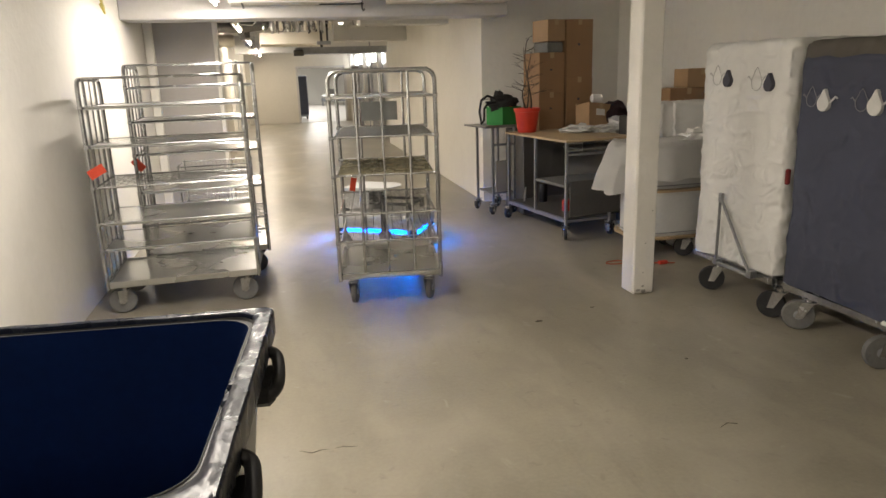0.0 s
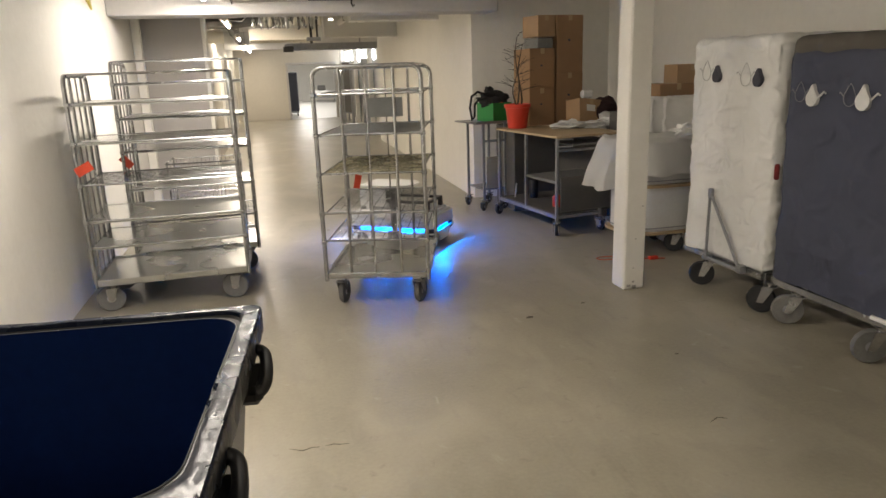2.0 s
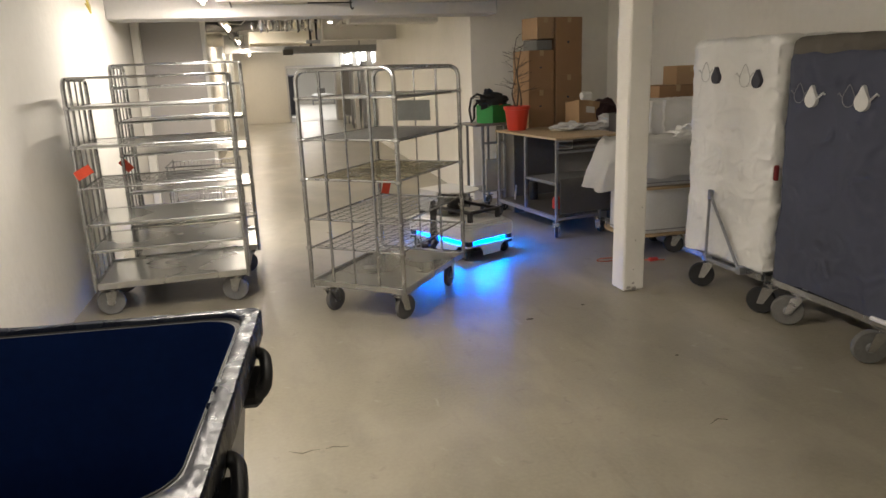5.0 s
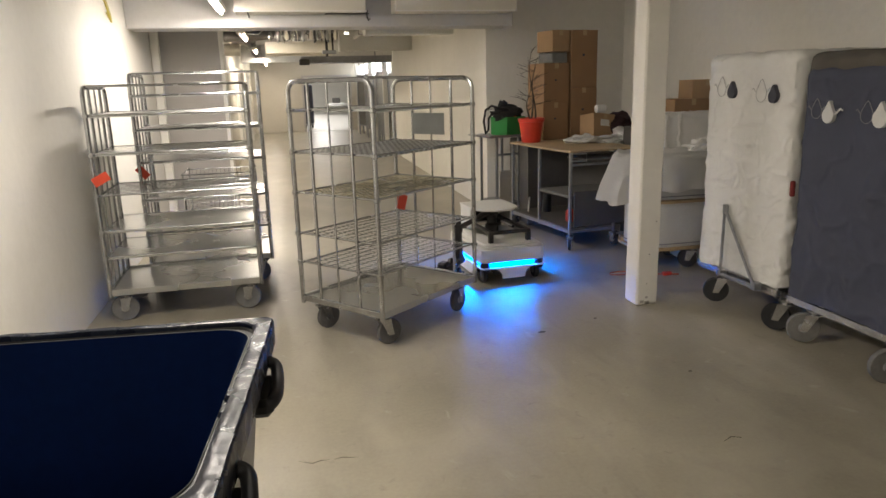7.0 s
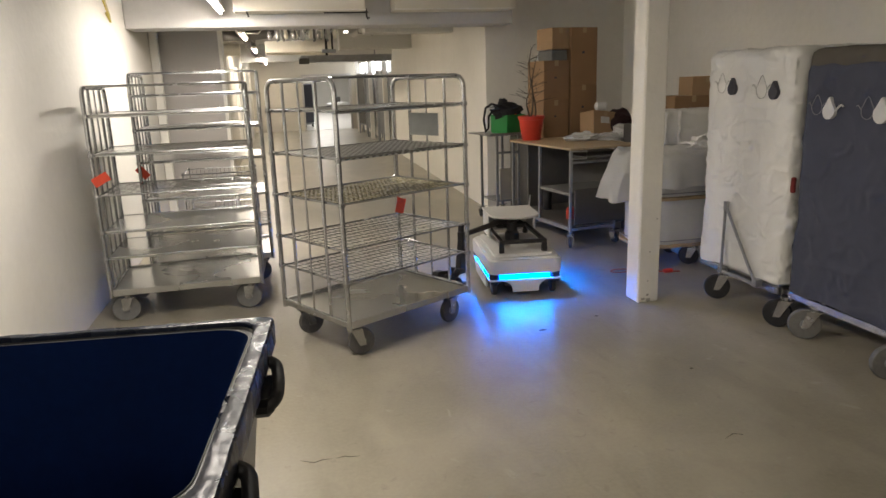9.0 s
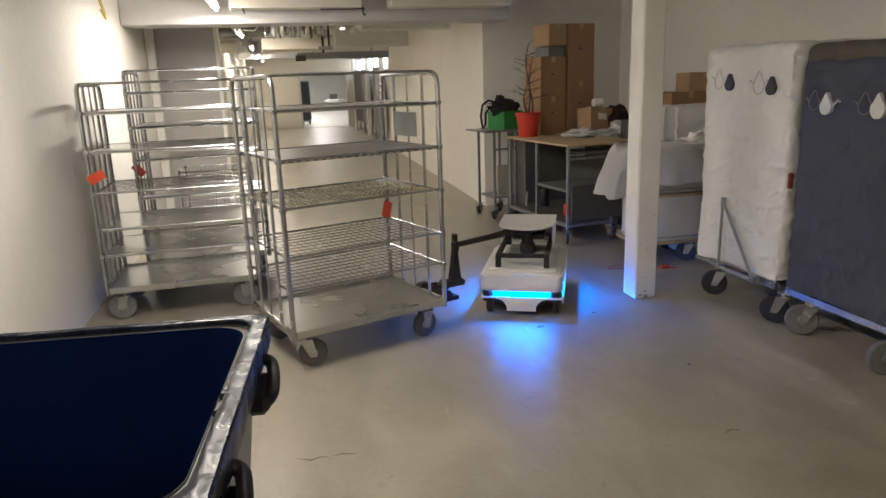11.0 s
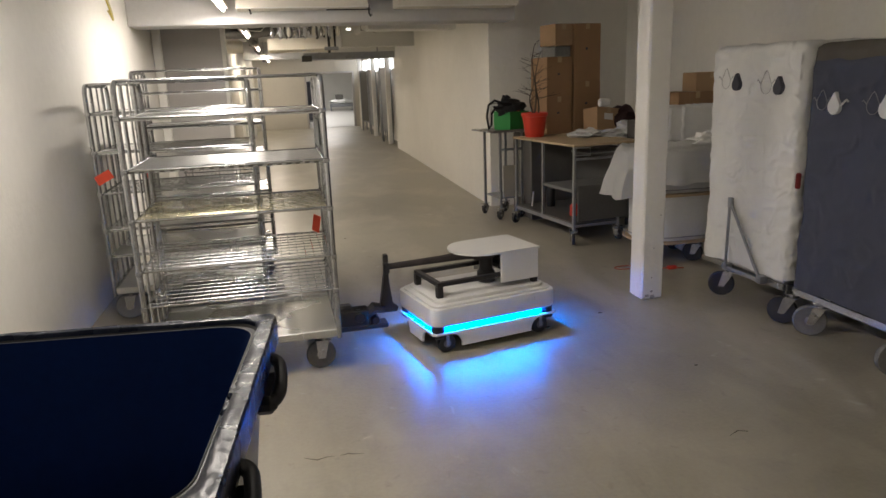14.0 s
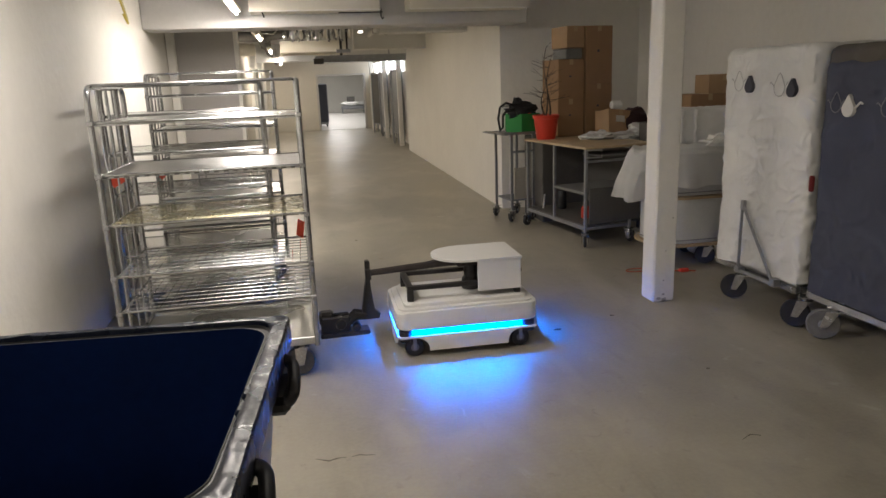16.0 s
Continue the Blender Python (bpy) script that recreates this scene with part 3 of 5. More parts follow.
setting("wall_recess", boxes((3.07, 3.22, 17.4, 27.2, 0, 1.98), (3.07, 3.22, 17.4, 27.2, 2.42, CZ)), WALL, "wall behind metal panels, below and above a window band")
setting("wall_recess_end", boxes((2.99, 3.22, 17.405, 17.5, 0, CZ)), WALL, "short return of the corridor wall")
for i in range(6):
    y = 18.2 + i * 1.5
    w = thing("window", "bright high window with white frame", "window", kind="structure")
    part("window_frame", boxes((3.08, 3.18, y, y + 0.05, 1.98, 2.42), (3.08, 3.18, y + 1.45, y + 1.5, 1.98, 2.42)), WALL, w)
    part("pane", boxes((3.16, 3.17, y + 0.05, y + 1.45, 1.985, 2.415)), glow("daylight_pane", (0.95, 0.97, 1.0), 6.0) if i == 0 else bpy.data.materials["daylight_pane"], w, "bright daylit pane")
setting("beam_second", boxes((1.30, 2.70, 10.4, 10.75, 2.37, CZ), bev=0.01), CEIL, "painted concrete beam")
setting("beam_third", boxes((1.25, 2.76, 14.2, 14.55, 2.33, CZ), bev=0.01), CEIL, "painted concrete beam")
setting("beam_fourth", boxes((0.75, 2.83, 17.1, 17.45, 2.30, CZ), bev=0.01), CEIL, "painted concrete beam")
setting("beam_fifth", boxes((XW, 3.07, 20.8, 21.1, 2.36, CZ), bev=0.01), CEIL, "painted concrete beam")


def simple(name, bm, material, label, category, group="", m=None):
    ob = tagged(part(name, bm, material), label, category, group)
    if m is not None:
        ob.matrix_basis = m
    return ob


# ceiling ducts, cable trays and pipes
e = thing("air_duct", "cream sheet-metal duct hung below the ceiling", "duct")
part("duct_body", boxes((-0.15, 1.02, 12.9, 13.5, 2.24, 2.44), bev=0.01), DUCT, e)
part("flange", boxes((-0.17, 1.04, 13.5, 13.56, 2.22, 2.46)), DUCT, e)
for x in (0.1, 0.85):
    part("hanger", boxes((x - 0.015, x + 0.015, 13.2, 13.23, 2.44, CZ)), GALV, e)
e = thing("hanging_bracket", "dark steel bracket hung below the ceiling", "bracket")
part("bracket_post", boxes((0.86, 0.90, 12.5, 12.54, 2.16, CZ), (0.97, 1.0, 12.5, 12.54, 2.2, CZ)), ROBOT_DARK, e)
part("bracket_plate", boxes((0.80, 1.04, 12.48, 12.56, 2.2, 2.26), bev=0.005), STEEL, e)
e = thing("cable_tray", "grey steel cable tray across the corridor", "cable tray")
part("tray", boxes((0.55, 2.55, 15.9, 16.4, 2.16, 2.19), (0.55, 2.55, 15.88, 15.9, 2.16, 2.30), (0.55, 2.55, 16.4, 16.42, 2.16, 2.30)), STEEL, e)
for x in (0.9, 2.2):
    part("hanger", boxes((x - 0.015, x + 0.015, 16.1, 16.13, 2.19, CZ)), STEEL, e)
part("junction_box", boxes((0.50, 0.72, 15.80, 15.87, 2.12, 2.24), bev=0.01), DARKPANEL, e)
for x, z, r, mt in ((-0.52, 2.55, 0.06, DARKPANEL), (0.35, 2.62, 0.035, GALV), (0.55, 2.60, 0.03, GALV), (1.55, 2.60, 0.05, CEIL), (1.9, 2.62, 0.035, GALV)):
    e = thing("ceiling_pipe", "long pipe under the corridor ceiling", "pipe", group="ceiling pipes")
    part("pipe", tube(bmesh.new(), [(x, 8.43, z), (x, 27.1, z)], r, 10), mt, e)
    for y in (10, 13, 16, 19, 22, 25):
        part("clamp", boxes((x - r - 0.006, x + r + 0.006, y - 0.015, y + 0.015, z - r - 0.006, CZ)), GALV, e)
for i in range(9):
    x = -0.05 + i * 0.13
    e = thing("valve", "small bright pipe fitting under the ceiling", "pipe fitting", group="pipe fittings")
    bm = tube(bmesh.new(), [(x, 11.9, CZ), (x, 11.9, 2.50)], 0.016, 8)
    lathe(bm, [(0.02, 2.40), (0.032, 2.43), (0.03, 2.50), (0.018, 2.52)], n=10, at=(x, 11.9, 0))
    part("fitting_body", bm, (GALV, ALU, DUCT)[i % 3], e)

# cream panels in front of the beam
for x0, x1 in ((-0.362, 0.975), (1.295, 2.64)):
    e = thing("ceiling_panel", "cream panel box fixed high on a beam", "panel", group="ceiling panels")
    part("panel_body", boxes((x0, x1, 7.62, 7.97, 2.415, CZ), bev=0.006), DUCT, e)
    part("panel_edge", boxes((x0 - 0.006, x1 + 0.006, 7.605, 7.62, 2.408, 2.422)), WALL, e)
e = thing("steel_rod", "thin dark steel rod with hook below a panel", "rod")
part("rod", tube(bmesh.new(), [(0.55, 7.75, 2.40), (1.02, 7.75, 2.40)], 0.007, 6), ROBOT_DARK, e)
part("hook", tube(bmesh.new(), [(1.0, 7.75, 2.44), (1.0, 7.75, 2.36), (1.015, 7.75, 2.33), (1.03, 7.75, 2.35)], 0.010, 6), ROBOT_DARK, e)
e = thing("hook_peg", "short dark peg below a panel", "hook")
part("peg", tube(bmesh.new(), [(-0.24, 7.7, 2.43), (-0.22, 7.7, 2.36)], 0.010, 6), ROBOT_DARK, e)

# standing column and pipe at the left
simple("steel_column", boxes((-1.462, -1.365, 9.25, 9.35, 0, 2.85), bev=0.008), WALL, "narrow white painted column beside the wall", "column")
e = thing("wall_switch", "small dark double switch on a column", "switch")
part("switch_body", boxes((-1.45, -1.42, 9.235, 9.25, 1.36, 1.41), (-1.40, -1.37, 9.235, 9.25, 1.36, 1.41), bev=0.004), BLACKPL, e)
e = thing("cable_bundle", "yellow-green cable loop hung on the wall", "cable")
for k in range(3):
    part("cable", tube(bmesh.new(), [(XL + 0.01, 6.9 + 0.03 * k, CZ), (XL + 0.03, 6.95 + 0.03 * k, 2.50), (XL + 0.05, 7.05 + 0.02 * k, 2.33), (XL + 0.04, 7.15, 2.28 + 0.01 * k), (XL + 0.012, 7.12, 2.36)], 0.009, 6), YELLOW if k != 1 else TAN, e)


# ---- lamps ----
def lamp(y0, y1, x=-0.5, z=2.42, power=60, tint=(1.0, 0.91, 0.80)):
    e = thing("fluorescent_lamp", "lit fluorescent batten lamp hung below the ceiling", "lamp", group="fluorescent lamps")
    part("lamp_body", boxes((x - 0.05, x + 0.05, y0, y1, z + 0.012, z + 0.06), bev=0.006), WALL, e)
    part("tube", tube(bmesh.new(), [(x, y0 + 0.03, z), (x, y1 - 0.03, z)], 0.014, 10), LAMP, e, "glowing white tube")
    for y in (y0 + 0.02, y1 - 0.05):
        part("end_cap", boxes((x - 0.02, x + 0.02, y, y + 0.03, z - 0.02, z + 0.014), bev=0.003), WALL, e)
    for y in (y0 + 0.2, y1 - 0.2):
        part("suspension", tube(bmesh.new(), [(x, y, z + 0.06), (x, y, CZ)], 0.004, 6), GALV, e)
    li = bpy.data.lights.new("tube_light", "AREA")
    li.shape, li.size, li.size_y, li.energy, li.color = "RECTANGLE", 0.10, y1 - y0 - 0.1, power, tint
    lo = new("tube_light", li)
    lo.matrix_basis = pose(x, (y0 + y1) / 2, z - 0.025)
    return e


LAMP_W = 57
for y0, w in ((-2.4, 0.55), (2.35, 0.92), (6.35, 1.2)):
    lamp(y0, y0 + 1.5, power=LAMP_W * w)
for y0, x, w in ((11.2, -0.46, 0.78), (15.7, -0.42, 0.85), (20.2, -0.38, 0.74), (24.6, -0.34, 0.6)):
    lamp(y0, y0 + 1.5, x=x, z=2.45, power=LAMP_W * w, tint=(1.0, 0.86, 0.68))

# ---- metal panels along the recess ----
for i in range(9):
    y = 17.75 + i * 1.0
    e = thing("metal_panel", "tall grey metal panel leaning in a row", "panel", group="metal panels")
    a = pose(2.86, y, 0, 0, 0, (-8, 12, 4, -14, 9)[i % 5])
    mt = (DARKPANEL, STEEL, GREYDOOR)[i % 3]
    part("panel_frame", boxes((-0.02, 0.02, 0, 0.05, 0, 2.02), (-0.02, 0.02, 0.75, 0.8, 0, 2.02), (-0.02, 0.02, 0.05, 0.75, 1.97, 2.02), (-0.02, 0.02, 0.05, 0.75, 0.3, 0.34), m=a), STEEL, e)
    part("panel_sheet", boxes((-0.006, 0.006, 0.05, 0.75, 0.34, 1.97), m=a), mt, e)
for y in (18.6, 21.6, 25.3):
    simple("white_post", boxes((2.72, 2.84, y, y + 0.13, 0, 2.6), bev=0.01), WALL, "white painted square post", "post", "white posts")

# ---- bright room beyond the doorway ----
setting("floor_far_room", boxes((-3, 8, 27.2, 46, 0, 0.006)), FARFLOOR, "pale glossy vinyl floor of a bright far room")
setting("wall_room_back", boxes((-3, 8, 46, 46.2, 0, CZ)), WALL, "pale wall of a bright far room")
setting("wall_room_left", boxes((-3.2, -3, 27.4, 46.2, 0, CZ)), WALL, "pale wall of a bright far room")
setting("wall_room_right", boxes((8, 8.2, 27.4, 46.2, 0, CZ)), WALL, "pale wall of a bright far room")
# lamps added out of sight above the door head, to brighten the room
for y in (29.5, 32, 34.5, 37, 39.5, 42):
    e = thing("added_room_lamp", "unseen lamp added on the far room's ceiling to brighten it", "lamp", group="far room lamps")
    part("diffuser", boxes((1.2, 2.6, y, y + 0.2, 2.55, 2.6), bev=0.01), DIFFUSER, e)
    part("lamp_body", boxes((1.15, 2.65, y - 0.03, y + 0.23, 2.6, CZ)), WALL, e)
    li = bpy.data.lights.new("room_light", "AREA")
    li.shape, li.size, li.size_y, li.energy, li.color = "RECTANGLE", 1.4, 0.2, 58, (1.0, 0.96, 0.90)
    new("room_light", li).matrix_basis = pose(1.9, y + 0.1, 2.54)
e = thing("linen_cage", "tall blue covered linen cage beside the doorway", "roll cage")
part("cover", boxes((0.95, 1.36, 29.2, 30.1, 0.2, 1.75), bev=0.04), mat("blue_cage_cover", (0.10, 0.105, 0.135), 0.8), e)
part("base", boxes((0.97, 1.34, 29.22, 30.08, 0.12, 0.2)), STEEL, e)
for x in (1.02, 1.29):
    for y in (29.3, 30.0):
        part("wheel", lathe(bmesh.new(), [(0.06, -0.02), (0.06, 0.02)], "x", 12, (x, y, 0.06)), BLACKWHEEL, e)
for i, (x, y, w, z) in enumerate(((1.1, 42.5, 0.9, 0.5), (3.5, 43, 1.4, 0.55))):
    e = thing("linen_cart", "low cart heaped with white linen", "cart", group="linen carts")
    bm = bmesh.new()
    bmesh.ops.create_icosphere(bm, subdivisions=3, radius=1)
    for v in bm.verts:
        v.co = Vector((v.co.x * w / 2, v.co.y * 0.45, v.co.z * 0.16)) * (1 + 0.35 * noise.noise(v.co * 2 + Vector((i, 0, 0))))
        v.co += Vector((x, y, z))
    part("linen_heap", bm, CLOTH, e)
    part("cart_body", boxes((x - w / 2, x + w / 2, y - 0.4, y + 0.4, 0.25, z - 0.1), bev=0.02), ALU if i != 1 else STEEL, e)
    for sx in (-1, 1):
        for sy in (-1, 1):
            part("leg", boxes((x + sx * (w / 2 - 0.05) - 0.02, x + sx * (w / 2 - 0.05) + 0.02, y + sy * 0.35 - 0.02, y + sy * 0.35 + 0.02, 0, 0.25)), STEEL, e)
# left corridor wall: a recessed door and a shallow cabinet
for y0, y1, mt, z1, nm, lb in ((17.2, 18.1, GREYDOOR, 2.05, 'flush_door', 'flat grey door in the corridor wall'), (20.0, 21.6, DUCT, 2.1, 'wall_cabinet', 'pale tall cabinet against the corridor wall'), (22.6, 23.5, GREYDOOR, 2.05, 'flush_door', 'flat grey door in the corridor wall')):
    e = thing(nm, lb, nm.split('_')[1])
    part('leaf', boxes((XW, XW + 0.05, y0, y1, 0.0, z1), bev=0.004), mt, e)
    part('frame', boxes((XW, XW + 0.07, y0 - 0.07, y0 - 0.002, 0, z1 + 0.07), (XW, XW + 0.07, y1 + 0.002, y1 + 0.07, 0, z1 + 0.07), (XW, XW + 0.07, y0 - 0.002, y1 + 0.002, z1 + 0.002, z1 + 0.07)), WALL, e)
    part('handle', tube(bmesh.new(), [(XW + 0.05, y0 + 0.1, 1.03), (XW + 0.1, y0 + 0.1, 1.03), (XW + 0.1, y0 + 0.22, 1.03)], 0.01, 6), ALU, e)
e = thing("dark_crate", "small dark crate on a far cart", "crate")
part("crate_body", boxes((3.15, 3.6, 42.75, 43.15, 0.68, 0.98), bev=0.02), DARKPANEL, e)


# ---- covered trolleys ----
def cloth_box(x0, x1, y0, y1, z0, z1, seed, amp=0.03, hem=0.03, slant=0.0):
    """A hanging cloth cover: four sides and a top, softly wrinkled."""
    bm = bmesh.new()
    off = Vector((seed * 7.3, seed * 3.1, 0))
    cx, cy, hx, hy = (x0 + x1) / 2, (y0 + y1) / 2, (x1 - x0) / 2, (y1 - y0) / 2
    per = 260
    rows = 130
    rad = 0.05

    def ring(s):
        """A point on the rounded outline, for s from 0 to 1."""
        t = s * 2 * math.pi
        c, w = math.cos(t), math.sin(t)
        n = 12
        k = (abs(c) ** n + abs(w) ** n) ** (-1 / n)
        return c * k, w * k

    grid = []
    for j in range(rows + 1):
        f = j / rows
        line = []
        for i in range(per):
            u, w = ring(i / per)
            p = Vector((cx + u * hx, cy + w * hy, 0))
            z = z0 + (z1 - rad - z0) * f
            q = Vector((p.x, p.y, z))
            low = 1 - f
            c = p.y if abs(u) > abs(w) else p.x
            low2 = 0.35 + 0.65 * low
            fold = noise.noise(Vector((c * 5.5 + z * 1.2, z * 0.9, w)) + off) * amp * 0.45 * low2
            crease = ((1 - abs(noise.noise(Vector((c * 2.4 - z * 2.0, z * 2.6 + c, u)) + off))) ** 5 - 0.3) * amp * 0.55 * low2
            crease += ((1 - abs(noise.noise(Vector((c * 3.0 + z * 3.4, z * 5.0 - c * 2, u)) + off * 2))) ** 6 - 0.2) * amp * 0.35
            fold += noise.noise(Vector((c * 12, z * 7, u)) + off) * amp * 0.12
            edge = max(0.0, abs(u * w) - 0.62) * 2.6 * (1.0 if w < 0 else 0.3)
            ruffle = noise.noise(Vector((c * 5, u, z * 15)) + off) * amp * 0.75 * edge
            d = Vector((u if abs(u) > 0.97 else u * 0.3, w if abs(w) > 0.97 else w * 0.3, 0))
            q += d.normalized() * (fold + crease + ruffle - 0.01 * math.sin(math.pi * f))
            if j < 4:
                q.z += hem * noise.noise(Vector((p.x * 2.5, p.y * 2.5, seed))) * (4 - j) / 4 + slant * (w) * (4 - j) / 4
            line.append(bm.verts.new(q))
        grid.append(line)
    for k in range(1, 4):
        a = k / 3 * math.pi / 2
        line = []
        for i in range(per):
            u, w = ring(i / per)
            inset = rad * (1 - math.cos(a))
            z = z1 - rad + rad * math.sin(a) + 0.012 * noise.noise(Vector((u * 3, w * 3, seed)))
            line.append(bm.verts.new((cx + u * (hx - inset), cy + w * (hy - inset), z)))
        grid.append(line)
    for s in (0.66, 0.33):
        grid.append([bm.verts.new((cx + ring(i / per)[0] * hx * s, cy + ring(i / per)[1] * hy * s, z1 - 0.012 * (1 - s) + 0.02 * noise.noise(Vector((i * 0.2, s * 9, seed))))) for i in range(per)])
    for A, B in zip(grid, grid[1:]):
        for i in range(per):
            bm.faces.new((A[i], A[(i + 1) % per], B[(i + 1) % per], B[i]))
    bm.faces.new(grid[-1])
    return bm


def drop_shape(y, z, r, x):
    """A plain drop outline as a thin flat print."""
    pts = []
    for i in range(24):
        t = 2 * math.pi * i / 24
        k = 1 + 0.75 * max(0, math.sin(t)) ** 7
        pts.append((y - r * 0.95 * math.cos(t) * (1 - 0.25 * max(0, math.sin(t)) ** 3), z + r * math.sin(t) * k))
    bm = bmesh.new()
    a = [bm.verts.new((x, p[0], p[1])) for p in pts]
    b = [bm.verts.new((x + 0.03, p[0], p[1])) for p in pts]
    bm.faces.new(a)
    bm.faces.new(b)
    for i in range(24):
        bm.faces.new((a[i], a[(i + 1) % 24], b[(i + 1) % 24], b[i]))
    return bm


def covered_trolley(label, x0, x1, y0, y1, z1, m, tyre, seed, r, wheels, prints, amp=0.030):
    e = thing("covered_trolley", label, "trolley", group="covered laundry trolleys")
    if m == COVER_GREY:
        part("cover", cloth_box(x0, x1, y0, y1, 0.275, z1 + 0.085, seed, amp), COVER_TOP, e, "brown-grey canvas hood with a sagging top")
        part("front_panel", cloth_box(x0 - 0.022, x0 + 0.11, y0 - 0.01, y1 - 0.045, 0.27, z1, seed + 3, amp), m, e, "slate grey canvas front")
    else:
        part("cover", cloth_box(x0, x1, y0, y1, 0.275, z1, seed, amp), m, e)
    bm = boxes((x0 + 0.005, x0 + 0.04, y0 + 0.02, y1 - 0.02, 0.215, 0.262), (x1 - 0.04, x1 - 0.005, y0 + 0.02, y1 - 0.02, 0.215, 0.262), (x0 + 0.04, x1 - 0.04, y0 + 0.02, y0 + 0.055, 0.215, 0.262), (x0 + 0.04, x1 - 0.04, y1 - 0.055, y1 - 0.02, 0.215, 0.262), bev=0.004)
    part("base_frame", bm, GALV, e)
    part("deck", boxes((x0 + 0.03, x1 - 0.03, y0 + 0.04, y1 - 0.04, 0.262, 0.272)), SHEET, e)
    for y, t in wheels:
        caster(e, x0 + 0.045, y, r, t, tyre, 0.216, 0.04, trail=0.055, hub=BLACKWHEEL if tyre == BLACKWHEEL else STEEL)
        caster(e, x1 - 0.12, y + 0.02, r, t + 40, tyre, 0.216, 0.04, trail=0.055, hub=BLACKWHEEL if tyre == BLACKWHEEL else STEEL)
    for y, z, rad, mt in prints:
        part("print", drop_shape(y, z, rad, x0 - (0.040 if m == COVER_GREY else 0.024)), mt, e)
    return e


white_trolley = covered_trolley("laundry trolley under a creased white canvas cover", 3.10, 3.80, 3.735, 4.675, 1.80, COVER_WHITE, BLACKWHEEL, 1, 0.093, ((4.36, -35), (3.70, -50)),
    ((4.343, 1.540, 0.042, PRINT_DARK), (3.917, 1.516, 0.042, PRINT_DARK)), 0.026)


def ring_print(e, y, z, r, x, m):
    pts = []
    for i in range(20):
        t = 2 * math.pi * i / 20
        k = 1 + 0.75 * max(0, math.sin(t)) ** 7
        pts.append((x, y - r * 0.95 * math.cos(t), z + r * math.sin(t) * k))
    part("print_outline", tube(bmesh.new(), pts, 0.0024, 5, close=True), m, e)
    for s in (-1, 1):
        part("print_stroke", tube(bmesh.new(), [(x, y + s * r, z + r * 0.2), (x, y + s * r * 1.5, z + r * 0.7), (x, y + s * r * 1.7, z + r * 0.5)], 0.003, 5), m, e)


ring_print(white_trolley, 4.452, 1.560, 0.050, 3.080, PRINT_MID)
ring_print(white_trolley, 4.028, 1.532, 0.054, 3.080, PRINT_MID)
bm = tube(bmesh.new(), [(3.06, 4.30, 0.235), (3.055, 4.285, 0.74)], 0.011, 8)
tube(bm, [(3.06, 3.93, 0.262), (3.055, 4.275, 0.72)], 0.011, 8)
box(bm, 3.045, 3.07, 4.26, 4.30, 0.69, 0.76, bev=0.004)
tube(bm, [(3.065, 4.33, 0.24), (3.065, 3.9, 0.24)], 0.014, 8)
box(bm, 3.05, 3.105, 3.90, 3.95, 0.225, 0.28, bev=0.004)
box(bm, 3.05, 3.105, 4.28, 4.33, 0.225, 0.27, bev=0.004)
part("tow_bar", bm, STEEL, white_trolley, "grey steel A-shaped tow bar folded up")
part("red_strap", boxes((3.10, 3.13, 3.69, 3.72, 0.90, 1.0), bev=0.008), mat("dark_red_cloth", (0.20, 0.015, 0.015), 0.8), white_trolley, "dark red strap at the cover's edge")
grey_trolley = covered_trolley("laundry trolley under a slate grey canvas cover", 3.12, 3.82, 2.60, 3.705, 1.69, COVER_GREY, LIGHTWHEEL, 2, 0.098, ((3.475, -35), (2.85, -20)),
    ((3.440, 1.416, 0.046, PRINT_LIGHT), (3.078, 1.412, 0.050, PRINT_LIGHT)), 0.026)
ring_print(grey_trolley, 3.537, 1.435, 0.042, 3.087, PRINT_DIM)
ring_print(grey_trolley, 3.170, 1.425, 0.044, 3.087, PRINT_DIM)
for y in (3.39, 3.025):
    part("print_stroke", tube(bmesh.new(), [(3.083, y, 1.42), (3.083, y - 0.04, 1.455), (3.083, y - 0.055, 1.445)], 0.006, 5), PRINT_LIGHT, grey_trolley)
part("cover_hem", boxes((3.075, 3.10, 2.70, 2.86, 0.262, 0.285), bev=0.006), CLOTH, grey_trolley, "white folded hem of the cover")

# ventilation and pipework crossing the corridor behind the first beam
e = thing("ventilation_pipe", "fat cream ventilation pipe across the corridor ceiling", "pipe")
part("pipe", tube(bmesh.new(), [(XW, 13.9, 2.36), (-0.62, 13.9, 2.36)], 0.11, 20), DUCT, e)
part("collar", tube(bmesh.new(), [(-0.80, 13.9, 2.36), (-0.76, 13.9, 2.36)], 0.118, 20), DUCT, e)
e = thing("ventilation_pipe", "dark insulated pipe across the corridor ceiling", "pipe")
part("pipe", tube(bmesh.new(), [(XW, 12.9, 2.53), (-0.4, 12.9, 2.53), (-0.05, 12.9, 2.56), (0.1, 13.0, CZ)], 0.085, 16), DARKPANEL, e)
e = thing("ventilation_pipe", "fat cream ventilation pipe across the corridor ceiling", "pipe")
part("pipe", tube(bmesh.new(), [(XW, 10.9, 2.60), (-0.55, 10.9, 2.60)], 0.07, 16), DUCT, e)
e = thing("lamp_cable", "pale looped cable beside a lamp", "cable")
part("cable", tube(bmesh.new(), [(-0.40, 11.4, 2.47), (-0.22, 11.45, 2.46), (-0.16, 11.5, 2.52), (-0.2, 11.5, CZ)], 0.008, 6), WALL, e)
rng = random.Random(4)
